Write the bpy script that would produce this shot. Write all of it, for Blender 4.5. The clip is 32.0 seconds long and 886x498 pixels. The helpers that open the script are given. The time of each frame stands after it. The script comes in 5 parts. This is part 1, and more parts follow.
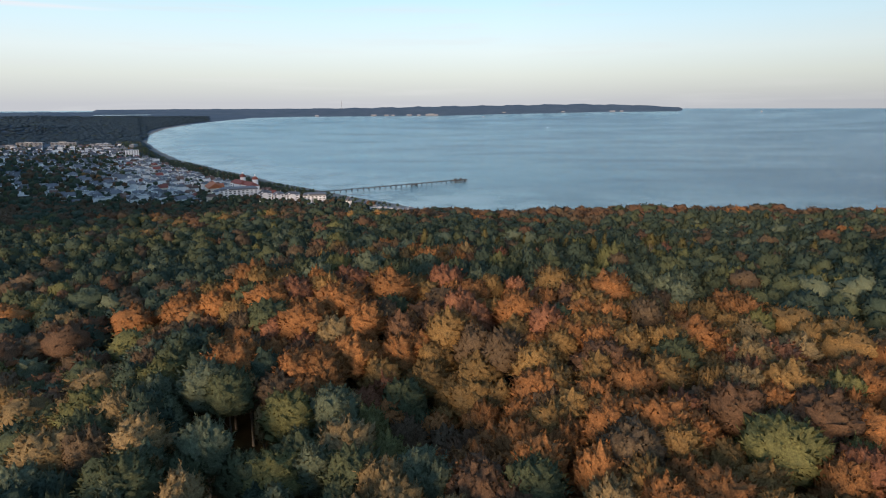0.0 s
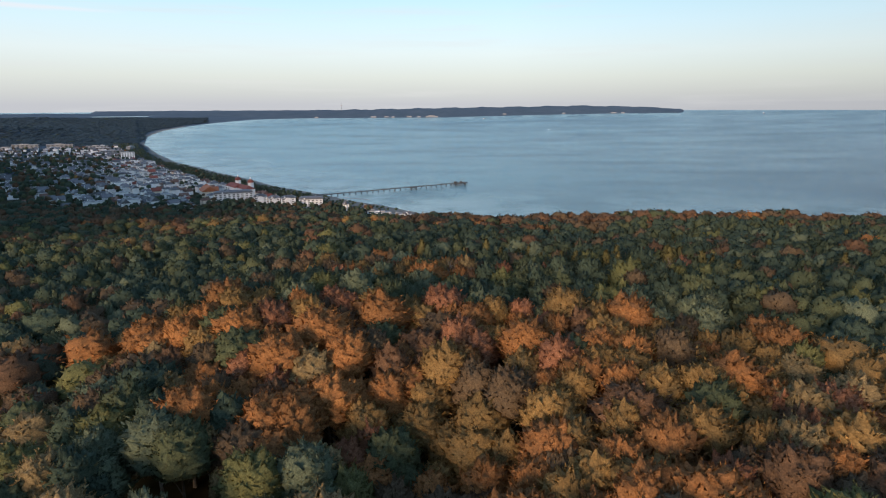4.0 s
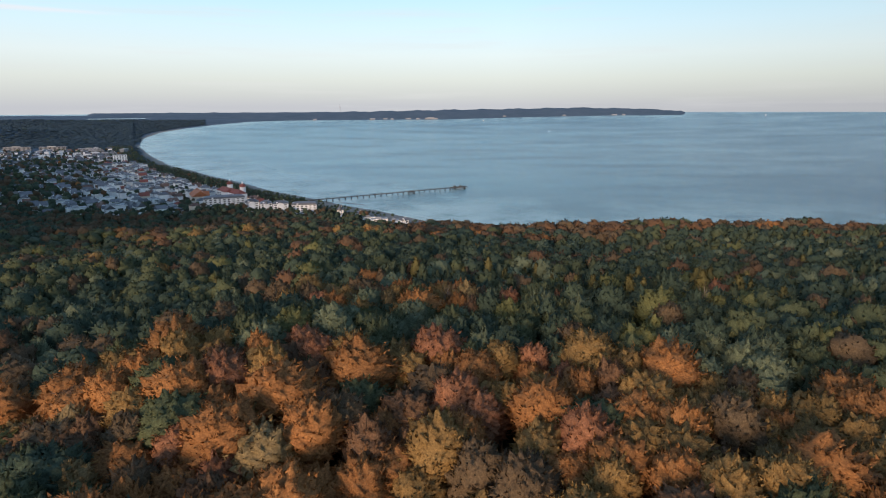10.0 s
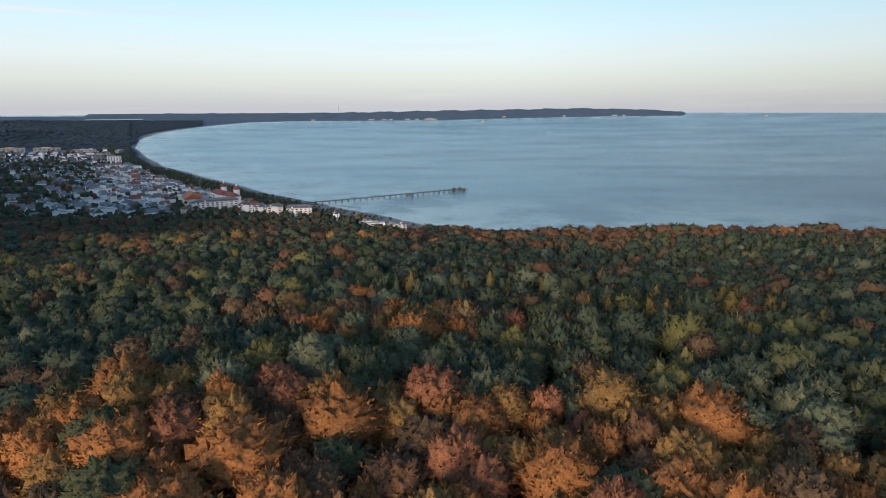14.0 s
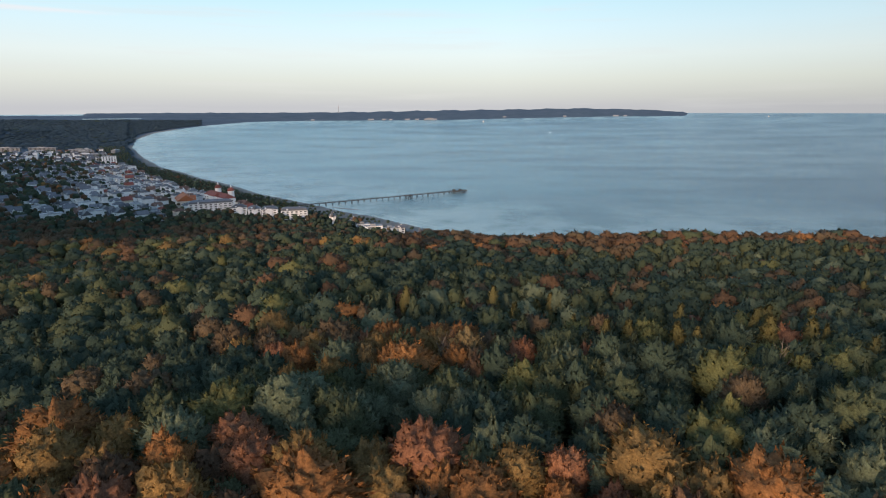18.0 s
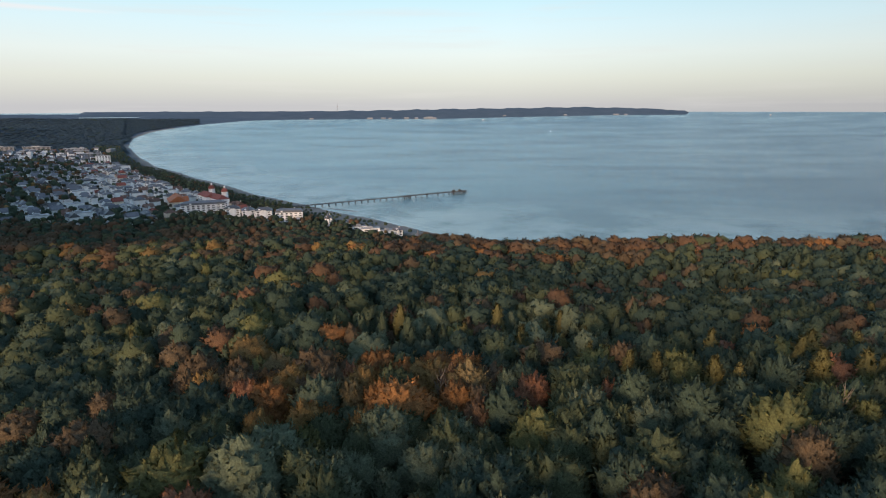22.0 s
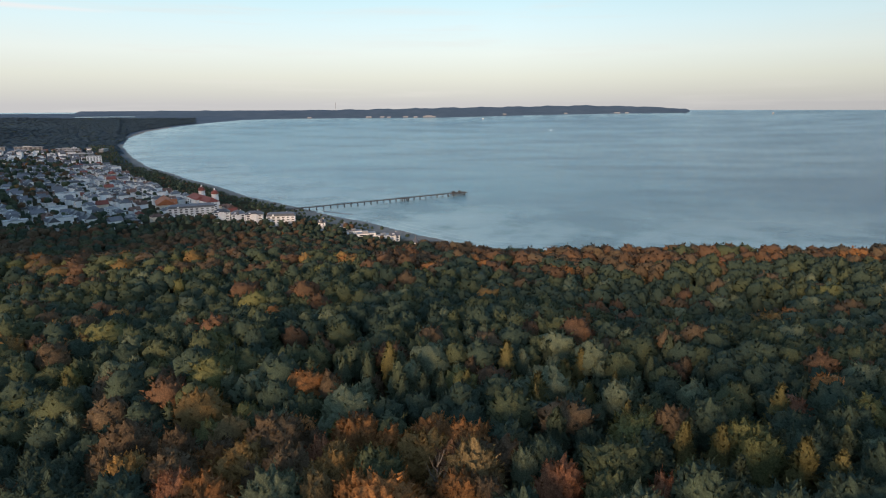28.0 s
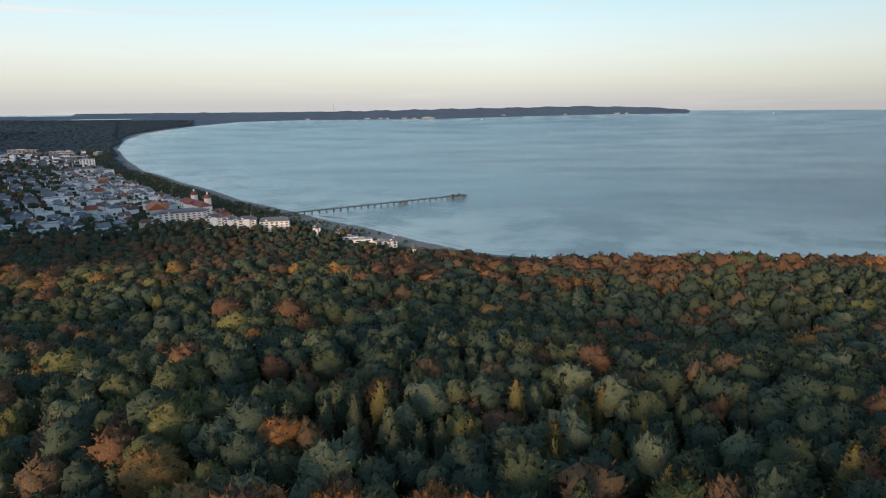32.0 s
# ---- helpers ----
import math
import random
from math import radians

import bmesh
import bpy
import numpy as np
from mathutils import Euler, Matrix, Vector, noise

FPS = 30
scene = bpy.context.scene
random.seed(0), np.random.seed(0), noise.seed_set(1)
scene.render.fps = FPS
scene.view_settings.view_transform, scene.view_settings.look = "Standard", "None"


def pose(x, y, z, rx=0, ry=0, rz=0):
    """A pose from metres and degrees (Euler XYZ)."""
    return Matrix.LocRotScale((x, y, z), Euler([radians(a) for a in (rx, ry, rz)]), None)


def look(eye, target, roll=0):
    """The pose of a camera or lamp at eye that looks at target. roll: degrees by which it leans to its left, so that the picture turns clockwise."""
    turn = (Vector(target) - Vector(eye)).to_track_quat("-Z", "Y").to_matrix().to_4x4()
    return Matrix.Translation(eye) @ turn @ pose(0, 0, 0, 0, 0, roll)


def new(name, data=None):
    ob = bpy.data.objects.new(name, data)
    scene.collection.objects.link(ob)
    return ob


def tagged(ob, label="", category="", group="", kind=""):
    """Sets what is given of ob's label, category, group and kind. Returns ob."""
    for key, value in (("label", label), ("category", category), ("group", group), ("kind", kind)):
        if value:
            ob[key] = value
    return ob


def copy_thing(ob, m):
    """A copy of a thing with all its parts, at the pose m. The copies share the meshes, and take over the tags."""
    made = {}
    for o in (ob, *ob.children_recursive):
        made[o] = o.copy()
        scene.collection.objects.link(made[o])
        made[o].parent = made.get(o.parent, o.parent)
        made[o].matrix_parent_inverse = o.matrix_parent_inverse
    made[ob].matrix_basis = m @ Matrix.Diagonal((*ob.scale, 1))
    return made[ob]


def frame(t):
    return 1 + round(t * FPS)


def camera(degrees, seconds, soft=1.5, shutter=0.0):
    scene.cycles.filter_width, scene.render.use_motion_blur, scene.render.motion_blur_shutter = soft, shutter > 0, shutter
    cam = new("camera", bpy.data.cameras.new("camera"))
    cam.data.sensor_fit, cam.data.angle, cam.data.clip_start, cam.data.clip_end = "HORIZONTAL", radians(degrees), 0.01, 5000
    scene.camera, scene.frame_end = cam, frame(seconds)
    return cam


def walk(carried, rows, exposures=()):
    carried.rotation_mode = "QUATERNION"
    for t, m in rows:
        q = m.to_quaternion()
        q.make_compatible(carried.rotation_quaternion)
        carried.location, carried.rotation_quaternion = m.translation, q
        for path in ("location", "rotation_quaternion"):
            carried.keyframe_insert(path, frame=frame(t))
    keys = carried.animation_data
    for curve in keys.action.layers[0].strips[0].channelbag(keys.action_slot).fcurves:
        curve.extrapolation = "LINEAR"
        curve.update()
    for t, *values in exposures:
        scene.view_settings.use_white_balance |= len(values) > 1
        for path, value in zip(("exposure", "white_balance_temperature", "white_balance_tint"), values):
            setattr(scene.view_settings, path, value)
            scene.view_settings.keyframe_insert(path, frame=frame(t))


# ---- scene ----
cam = camera(72.0, 32.0, 1.15)
PATH = [
    (0, (-3.458, 1.161, 156.189), (-3.455, 3.107, 155.729), -0.2),
    (1, (-3.162, 7.502, 156.117), (-3.161, 9.449, 155.659), -0.2),
    (2, (-2.875, 13.852, 156.046), (-2.873, 15.799, 155.589), -0.2),
    (3, (-2.595, 20.21, 155.975), (-2.594, 22.157, 155.519), -0.2),
    (3.5, (-2.458, 23.392, 155.939), (-2.456, 25.34, 155.483), -0.2),
    (5.5, (-1.928, 36.142, 155.796), (-1.927, 38.09, 155.343), -0.2),
    (6, (-1.801, 39.334, 155.76), (-1.799, 41.282, 155.307), -0.2),
    (7, (-1.551, 45.726, 155.689), (-1.549, 47.674, 155.237), -0.2),
    (8, (-1.309, 52.126, 155.618), (-1.307, 54.074, 155.166), -0.2),
    (9, (-1.075, 58.534, 155.546), (-1.072, 60.482, 155.096), -0.2),
    (10, (-0.848, 64.95, 155.475), (-0.845, 66.899, 155.026), -0.2),
    (11, (-0.629, 71.374, 155.404), (-0.626, 73.324, 154.955), -0.2),
    (12, (-0.418, 77.807, 155.332), (-0.414, 79.757, 154.884), -0.2),
    (13, (-0.214, 84.249, 155.261), (-0.21, 86.198, 154.814), -0.2),
    (14, (-0.018, 90.698, 155.19), (-0.013, 92.648, 154.743), -0.2),
    (14.5, (0.077, 93.926, 155.154), (0.082, 95.876, 154.707), -0.2),
    (16.5, (0.439, 106.859, 155.011), (0.445, 108.808, 154.564), -0.2),
    (17, (0.525, 110.097, 154.976), (0.53, 112.046, 154.528), -0.2),
    (18, (0.691, 116.58, 154.904), (0.696, 118.529, 154.457), -0.1),
    (19, (0.849, 123.071, 154.833), (0.855, 125.02, 154.385), -0.1),
    (20, (0.999, 129.57, 154.761), (1.005, 131.519, 154.313), -0.1),
    (21, (1.142, 136.078, 154.69), (1.148, 138.027, 154.24), -0.1),
    (22, (1.278, 142.594, 154.619), (1.284, 144.543, 154.168), -0.1),
    (23, (1.405, 149.119, 154.547), (1.411, 151.067, 154.096), -0.1),
    (24, (1.525, 155.651, 154.476), (1.531, 157.6, 154.024), -0.1),
    (25, (1.638, 162.192, 154.405), (1.644, 164.14, 153.952), -0.1),
    (25.5, (1.691, 165.466, 154.369), (1.697, 167.414, 153.916), -0.1),
    (27.5, (1.886, 178.581, 154.226), (1.892, 180.529, 153.772), -0.2),
    (28, (1.929, 181.865, 154.191), (1.936, 183.813, 153.736), -0.2),
    (29, (2.011, 188.44, 154.119), (2.018, 190.388, 153.665), -0.2),
    (30, (2.086, 195.022, 154.048), (2.093, 196.97, 153.595), -0.3),
    (31, (2.152, 201.613, 153.976), (2.161, 203.561, 153.524), -0.3),
    (32, (2.211, 208.213, 153.905), (2.22, 210.161, 153.454), -0.4),
]
walk(cam, [(t, look(eye, target, roll)) for t, eye, target, roll in PATH],
     [(0, 1.0, 6050, 10), (13, 1.0, 6050, 10), (21, 1.0, 6300, 10), (32, 1.0, 6450, 10)])

# ---------------------------------------------------------------- light
SUN_AZ, SUN_EL = -156.0, 11.8          # degrees: azimuth from +y towards +x, height
sun_dir = Vector((math.sin(radians(SUN_AZ)) * math.cos(radians(SUN_EL)), math.cos(radians(SUN_AZ)) * math.cos(radians(SUN_EL)), math.sin(radians(SUN_EL))))
sun_data = bpy.data.lights.new("sun", "SUN")
sun_data.energy, sun_data.angle, sun_data.color = 3.3, radians(14), (1.0, 0.67, 0.42)
sun = new("sun", sun_data)
sun.matrix_world = look((0, 0, 400), Vector((0, 0, 400)) - sun_dir)

world = bpy.data.worlds.new("evening_sky")
scene.world = world
world.use_nodes = True
wt = world.node_tree
wt.nodes.clear()


def wn(kind, **values):
    n = wt.nodes.new(kind)
    for k, v in values.items():
        n.inputs[k].default_value = v
    return n


wcoord = wn("ShaderNodeTexCoord")
wsep = wn("ShaderNodeSeparateXYZ")
wmax = wt.nodes.new("ShaderNodeMath"); wmax.operation = "MAXIMUM"; wmax.inputs[1].default_value = 0.004
wcomb = wn("ShaderNodeCombineXYZ")
wsky = wt.nodes.new("ShaderNodeTexSky")
wsky.sky_type, wsky.sun_disc = "NISHITA", False
wsky.sun_elevation, wsky.sun_rotation = radians(SUN_EL), radians(SUN_AZ)
wsky.altitude, wsky.air_density, wsky.dust_density, wsky.ozone_density = 150, 1.0, 1.6, 1.4
wramp = wt.nodes.new("ShaderNodeValToRGB")
SKY = [(0.0, (0.63, 0.615, 0.635)), (0.02, (0.72, 0.71, 0.67)), (0.045, (0.83, 0.83, 0.745)), (0.08, (0.90, 0.95, 0.90)), (0.12, (0.80, 0.97, 1.0)),
       (0.165, (0.66, 0.93, 1.0)), (0.4, (0.42, 0.64, 0.88)), (1.0, (0.29, 0.45, 0.71))]
el = wramp.color_ramp.elements
while len(el) < len(SKY):
    el.new(0.5)
for e_, (p_, c_) in zip(el, SKY):
    e_.position, e_.color = p_, (*c_, 1)


def wmix(a, b, fac, blend="MIX"):
    m_ = wt.nodes.new("ShaderNodeMix")
    m_.data_type, m_.blend_type = "RGBA", blend
    for sock, v in ((0, fac), (6, a), (7, b)):
        if isinstance(v, float):
            m_.inputs[sock].default_value = v
        elif isinstance(v, tuple):
            m_.inputs[sock].default_value = (*v, 1)
        else:
            wt.links.new(v, m_.inputs[sock])
    return m_.outputs[2]


wback = wn("ShaderNodeBackground", Strength=0.0655)
wout = wn("ShaderNodeOutputWorld")
wt.links.new(wcoord.outputs["Generated"], wsep.inputs[0])
wt.links.new(wsep.outputs["Z"], wmax.inputs[0])
wt.links.new(wsep.outputs["X"], wcomb.inputs[0])
wt.links.new(wsep.outputs["Y"], wcomb.inputs[1])
wt.links.new(wmax.outputs[0], wcomb.inputs[2])
wt.links.new(wcomb.outputs[0], wsky.inputs[0])
wt.links.new(wmax.outputs[0], wramp.inputs[0])
# thin pink veils of cloud, drawn out along the horizon
wmap = wt.nodes.new("ShaderNodeMapping")
wmap.inputs["Scale"].default_value = (1.6, 1.6, 26.0)
wt.links.new(wcoord.outputs["Generated"], wmap.inputs[0])
wnoise = wn("ShaderNodeTexNoise", Scale=2.3, Detail=5.0, Roughness=0.55)
wt.links.new(wmap.outputs[0], wnoise.inputs["Vector"])
wveil = wt.nodes.new("ShaderNodeValToRGB")
wveil.color_ramp.elements[0].position, wveil.color_ramp.elements[1].position = 0.55, 0.78
wveil.color_ramp.elements[1].color = (0.5, 0.5, 0.5, 1)
wt.links.new(wnoise.outputs[0], wveil.inputs[0])
clear = wmix(wramp.outputs[0], (0.86, 0.83, 0.79), wveil.outputs[0])
# one pale streak of cloud high in the north-west
wband = wt.nodes.new("ShaderNodeMapRange")
wlift = wt.nodes.new("ShaderNodeMath"); wlift.operation = "MULTIPLY_ADD"; wlift.inputs[1].default_value, wlift.inputs[2].default_value = 0.012, -0.1345
wgap = wt.nodes.new("ShaderNodeMath"); wgap.operation = "ADD"
wabs = wt.nodes.new("ShaderNodeMath"); wabs.operation = "ABSOLUTE"
wt.links.new(wnoise.outputs[0], wlift.inputs[0])
wt.links.new(wsep.outputs["Z"], wgap.inputs[0])
wt.links.new(wlift.outputs[0], wgap.inputs[1])
wt.links.new(wgap.outputs[0], wabs.inputs[0])
wt.links.new(wabs.outputs[0], wband.inputs[0])
for s_, v_ in zip((1, 2, 3, 4), (0.0005, 0.004, 0.85, 0.0)):
    wband.inputs[s_].default_value = v_
wwest = wt.nodes.new("ShaderNodeMapRange")
for s_, v_ in zip((1, 2, 3, 4), (-0.43, -0.50, 0.0, 1.0)):
    wwest.inputs[s_].default_value = v_
wt.links.new(wsep.outputs["X"], wwest.inputs[0])
wstreak = wt.nodes.new("ShaderNodeMath"); wstreak.operation = "MULTIPLY"
wt.links.new(wband.outputs[0], wstreak.inputs[0])
wt.links.new(wwest.outputs[0], wstreak.inputs[1])
clear = wmix(clear, (0.95, 0.93, 0.92), wstreak.outputs[0])
# the sky dims a little away from the west
wside = wt.nodes.new("ShaderNodeMapRange")
for s_, v_ in zip((1, 2, 3, 4), (0.1, 0.7, 8.0, 6.3)):
    wside.inputs[s_].default_value = v_
wt.links.new(wsep.outputs["X"], wside.inputs[0])
wide = wmix(clear, wside.outputs[0], 1.0, "MULTIPLY")
wt.links.new(wmix(wsky.outputs[0], wide, 0.82), wback.inputs[0])
wt.links.new(wback.outputs[0], wout.inputs[0])


# ---------------------------------------------------------------- materials
def material(name, rough=0.8, metal=0.0):
    m = bpy.data.materials.new(name)
    m.use_nodes = True
    nt = m.node_tree
    b = nt.nodes["Principled BSDF"]
    b.inputs["Roughness"].default_value = rough
    b.inputs["Metallic"].default_value = metal
    return m, nt, b


def noise_node(nt, scale, detail=3.0, rough=0.55, coords="Object"):
    tc = nt.nodes.new("ShaderNodeTexCoord")
    n = nt.nodes.new("ShaderNodeTexNoise")
    n.inputs["Scale"].default_value, n.inputs["Detail"].default_value, n.inputs["Roughness"].default_value = scale, detail, rough
    nt.links.new(tc.outputs[coords], n.inputs["Vector"])
    return n


def ramp(nt, fac, stops):
    r = nt.nodes.new("ShaderNodeValToRGB")
    e = r.color_ramp.elements
    while len(e) < len(stops):
        e.new(0.5)
    for el, (p, c) in zip(e, stops):
        el.position, el.color = p, (*c, 1)
    nt.links.new(fac, r.inputs[0])
    return r


def mix(nt, a, b, fac, blend="MIX"):
    m = nt.nodes.new("ShaderNodeMix")
    m.data_type, m.blend_type = "RGBA", blend
    for sock, v in ((0, fac), (6, a), (7, b)):
        if isinstance(v, (int, float)):
            m.inputs[sock].default_value = v
        elif isinstance(v, tuple):
            m.inputs[sock].default_value = (*v, 1)
        else:
            nt.links.new(v, m.inputs[sock])
    return m.outputs[2]


def plain(name, c, rough=0.75, vary=0.18, scale=0.6, fine=6.0, bump=0.0, metal=0.0, per_object=0.0):
    """A surface of one colour with grain and stains at two scales."""
    m, nt, b = material(name, rough, metal)
    n1, n2 = noise_node(nt, scale, 4), noise_node(nt, fine, 3)
    dark, light = tuple(v * (1 - vary) for v in c), tuple(min(1, v * (1 + vary * 0.7)) for v in c)
    col = ramp(nt, n1.outputs[0], [(0.3, dark), (0.7, light)]).outputs[0]
    col = mix(nt, col, ramp(nt, n2.outputs[0], [(0.3, (0.78, 0.78, 0.78)), (0.75, (1.08, 1.08, 1.08))]).outputs[0], 0.7, "MULTIPLY")
    if per_object:
        oi = nt.nodes.new("ShaderNodeObjectInfo")
        r = ramp(nt, oi.outputs["Random"], [(0.0, (1 - per_object,) * 3), (1.0, (1 + per_object * 0.6,) * 3)])
        col = mix(nt, col, r.outputs[0], 1.0, "MULTIPLY")
    nt.links.new(col, b.inputs["Base Color"])
    if bump:
        bp = nt.nodes.new("ShaderNodeBump")
        bp.inputs["Strength"].default_value = bump
        nt.links.new(n2.outputs[0], bp.inputs["Height"])
        nt.links.new(bp.outputs[0], b.inputs["Normal"])
    return m


def leaf_material(name, c0, c1, c2):
    """Foliage: clump to clump from c0 through c1 to c2, every tree in a shade of its own, light passing through."""
    m, nt, b = material(name, 0.75)
    c0, c1, c2 = (tuple(0.7 * v for v in c) for c in (c0, c1, c2))
    g = nt.nodes.new("ShaderNodeNewGeometry")
    at = nt.nodes.new("ShaderNodeAttribute")
    at.attribute_name = "tint"
    oi = nt.nodes.new("ShaderNodeObjectInfo")
    add = nt.nodes.new("ShaderNodeMath"); add.operation = "ADD"
    nt.links.new(at.outputs["Fac"], add.inputs[0])
    nt.links.new(oi.outputs["Random"], add.inputs[1])
    fr = nt.nodes.new("ShaderNodeMath"); fr.operation = "FRACT"
    nt.links.new(add.outputs[0], fr.inputs[0])
    isl = nt.nodes.new("ShaderNodeMath"); isl.operation = "MULTIPLY_ADD"
    isl.inputs[1].default_value = 0.08
    twig = nt.nodes.new("ShaderNodeAttribute")
    twig.attribute_name = "spray"
    tree = nt.nodes.new("ShaderNodeMath"); tree.operation = "MULTIPLY"; tree.inputs[1].default_value = 0.4
    nt.links.new(fr.outputs[0], tree.inputs[0])
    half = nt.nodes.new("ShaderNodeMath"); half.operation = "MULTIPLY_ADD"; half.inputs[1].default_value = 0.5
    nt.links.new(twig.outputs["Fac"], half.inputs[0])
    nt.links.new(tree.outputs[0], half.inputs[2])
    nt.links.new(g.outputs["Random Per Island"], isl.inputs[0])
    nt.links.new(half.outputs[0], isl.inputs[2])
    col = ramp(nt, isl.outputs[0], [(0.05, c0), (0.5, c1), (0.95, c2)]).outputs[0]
    big = noise_node(nt, 0.035, 3, coords="Object")
    col = mix(nt, col, ramp(nt, big.outputs[0], [(0.3, (0.8, 0.82, 0.8)), (0.7, (1.12, 1.1, 1.1))]).outputs[0], 0.6, "MULTIPLY")
    fine = noise_node(nt, 2.6, 5, 0.7, coords="Object")
    col = mix(nt, col, ramp(nt, fine.outputs[0], [(0.34, (0.45, 0.45, 0.47)), (0.5, (0.95, 0.95, 0.95)), (0.66, (1.55, 1.55, 1.5))]).outputs[0], 0.8, "MULTIPLY")
    bp = nt.nodes.new("ShaderNodeBump")
    bp.inputs["Strength"].default_value, bp.inputs["Distance"].default_value = 0.4, 0.5
    nt.links.new(fine.outputs[0], bp.inputs["Height"])
    nt.links.new(bp.outputs[0], b.inputs["Normal"])
    nt.links.new(col, b.inputs["Base Color"])
    b.inputs["Specular IOR Level"].default_value = 0.12
    tr = nt.nodes.new("ShaderNodeBsdfTranslucent")
    nt.links.new(col, tr.inputs["Color"])
    mx = nt.nodes.new("ShaderNodeMixShader")
    mx.inputs[0].default_value = 0.28
    out = nt.nodes["Material Output"]
    nt.links.new(b.outputs[0], mx.inputs[1])
    nt.links.new(tr.outputs[0], mx.inputs[2])
    nt.links.new(mx.outputs[0], out.inputs["Surface"])
    return m


LEAF = [
    leaf_material("leaves_orange", (0.17, 0.105, 0.05), (0.38, 0.178, 0.068), (0.53, 0.26, 0.095)),
    leaf_material("leaves_amber", (0.15, 0.115, 0.052), (0.31, 0.195, 0.075), (0.46, 0.29, 0.105)),
    leaf_material("leaves_rust", (0.12, 0.085, 0.055), (0.18, 0.108, 0.064), (0.25, 0.138, 0.076)),
    leaf_material("leaves_red", (0.20, 0.095, 0.055), (0.32, 0.15, 0.085), (0.44, 0.215, 0.115)),
    leaf_material("leaves_dark_green", (0.067, 0.098, 0.069), (0.075, 0.108, 0.076), (0.086, 0.122, 0.083)),
    leaf_material("leaves_olive", (0.085, 0.108, 0.062), (0.108, 0.130, 0.070), (0.135, 0.155, 0.080)),
    leaf_material("leaves_grey_green", (0.130, 0.160, 0.105), (0.170, 0.205, 0.130), (0.215, 0.25, 0.155)),
    leaf_material("leaves_yellow_green", (0.13, 0.14, 0.06), (0.18, 0.185, 0.075), (0.24, 0.235, 0.09)),
    leaf_material("leaves_brown", (0.123, 0.088, 0.055), (0.162, 0.117, 0.072), (0.201, 0.150, 0.091)),
    leaf_material("needles_green", (0.045, 0.063, 0.044), (0.084, 0.110, 0.070), (0.139, 0.169, 0.097)),
    leaf_material("needles_gold", (0.10, 0.098, 0.044), (0.16, 0.145, 0.058), (0.24, 0.20, 0.082)),
    leaf_material("leaves_tan", (0.191, 0.137, 0.067), (0.313, 0.231, 0.112), (0.414, 0.315, 0.167)),
    # far woods' green shifted to blue: haze put into the leaf colour
    leaf_material("hazy_far_foliage", (0.055, 0.09, 0.118), (0.066, 0.104, 0.135), (0.078, 0.118, 0.15)),
]
BARK = plain("bark", (0.11, 0.09, 0.07), 0.9, 0.35, 1.5, 9)
BARK_PALE = plain("birch_bark", (0.2, 0.18, 0.15), 0.8, 0.35, 2.0, 9)


def ground_material():
    m, nt, b = material("forest_floor", 0.95)
    b.inputs["Specular IOR Level"].default_value = 0.05
    n1, n2 = noise_node(nt, 0.012, 6), noise_node(nt, 0.25, 4)
    c = ramp(nt, n1.outputs[0], [(0.3, (0.022, 0.026, 0.016)), (0.55, (0.04, 0.038, 0.02)), (0.75, (0.06, 0.042, 0.022))]).outputs[0]
    c = mix(nt, c, ramp(nt, n2.outputs[0], [(0.3, (0.5, 0.5, 0.5)), (0.7, (1.2, 1.2, 1.2))]).outputs[0], 0.8, "MULTIPLY")
    # blue haze of distance painted into the ground colour far out
    fa = nt.nodes.new("ShaderNodeAttribute"); fa.attribute_name = "far_haze"
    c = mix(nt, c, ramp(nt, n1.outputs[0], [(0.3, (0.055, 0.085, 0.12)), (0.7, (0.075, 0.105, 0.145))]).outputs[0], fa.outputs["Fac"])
    # sand along the shore, by the painted strip's own shape
    at = nt.nodes.new("ShaderNodeAttribute"); at.attribute_name = "sand"
    sand = ramp(nt, n2.outputs[0], [(0.3, (0.14, 0.14, 0.135)), (0.7, (0.22, 0.215, 0.20))]).outputs[0]
    c = mix(nt, c, sand, at.outputs["Fac"])
    nt.links.new(c, b.inputs["Base Color"])
    return m


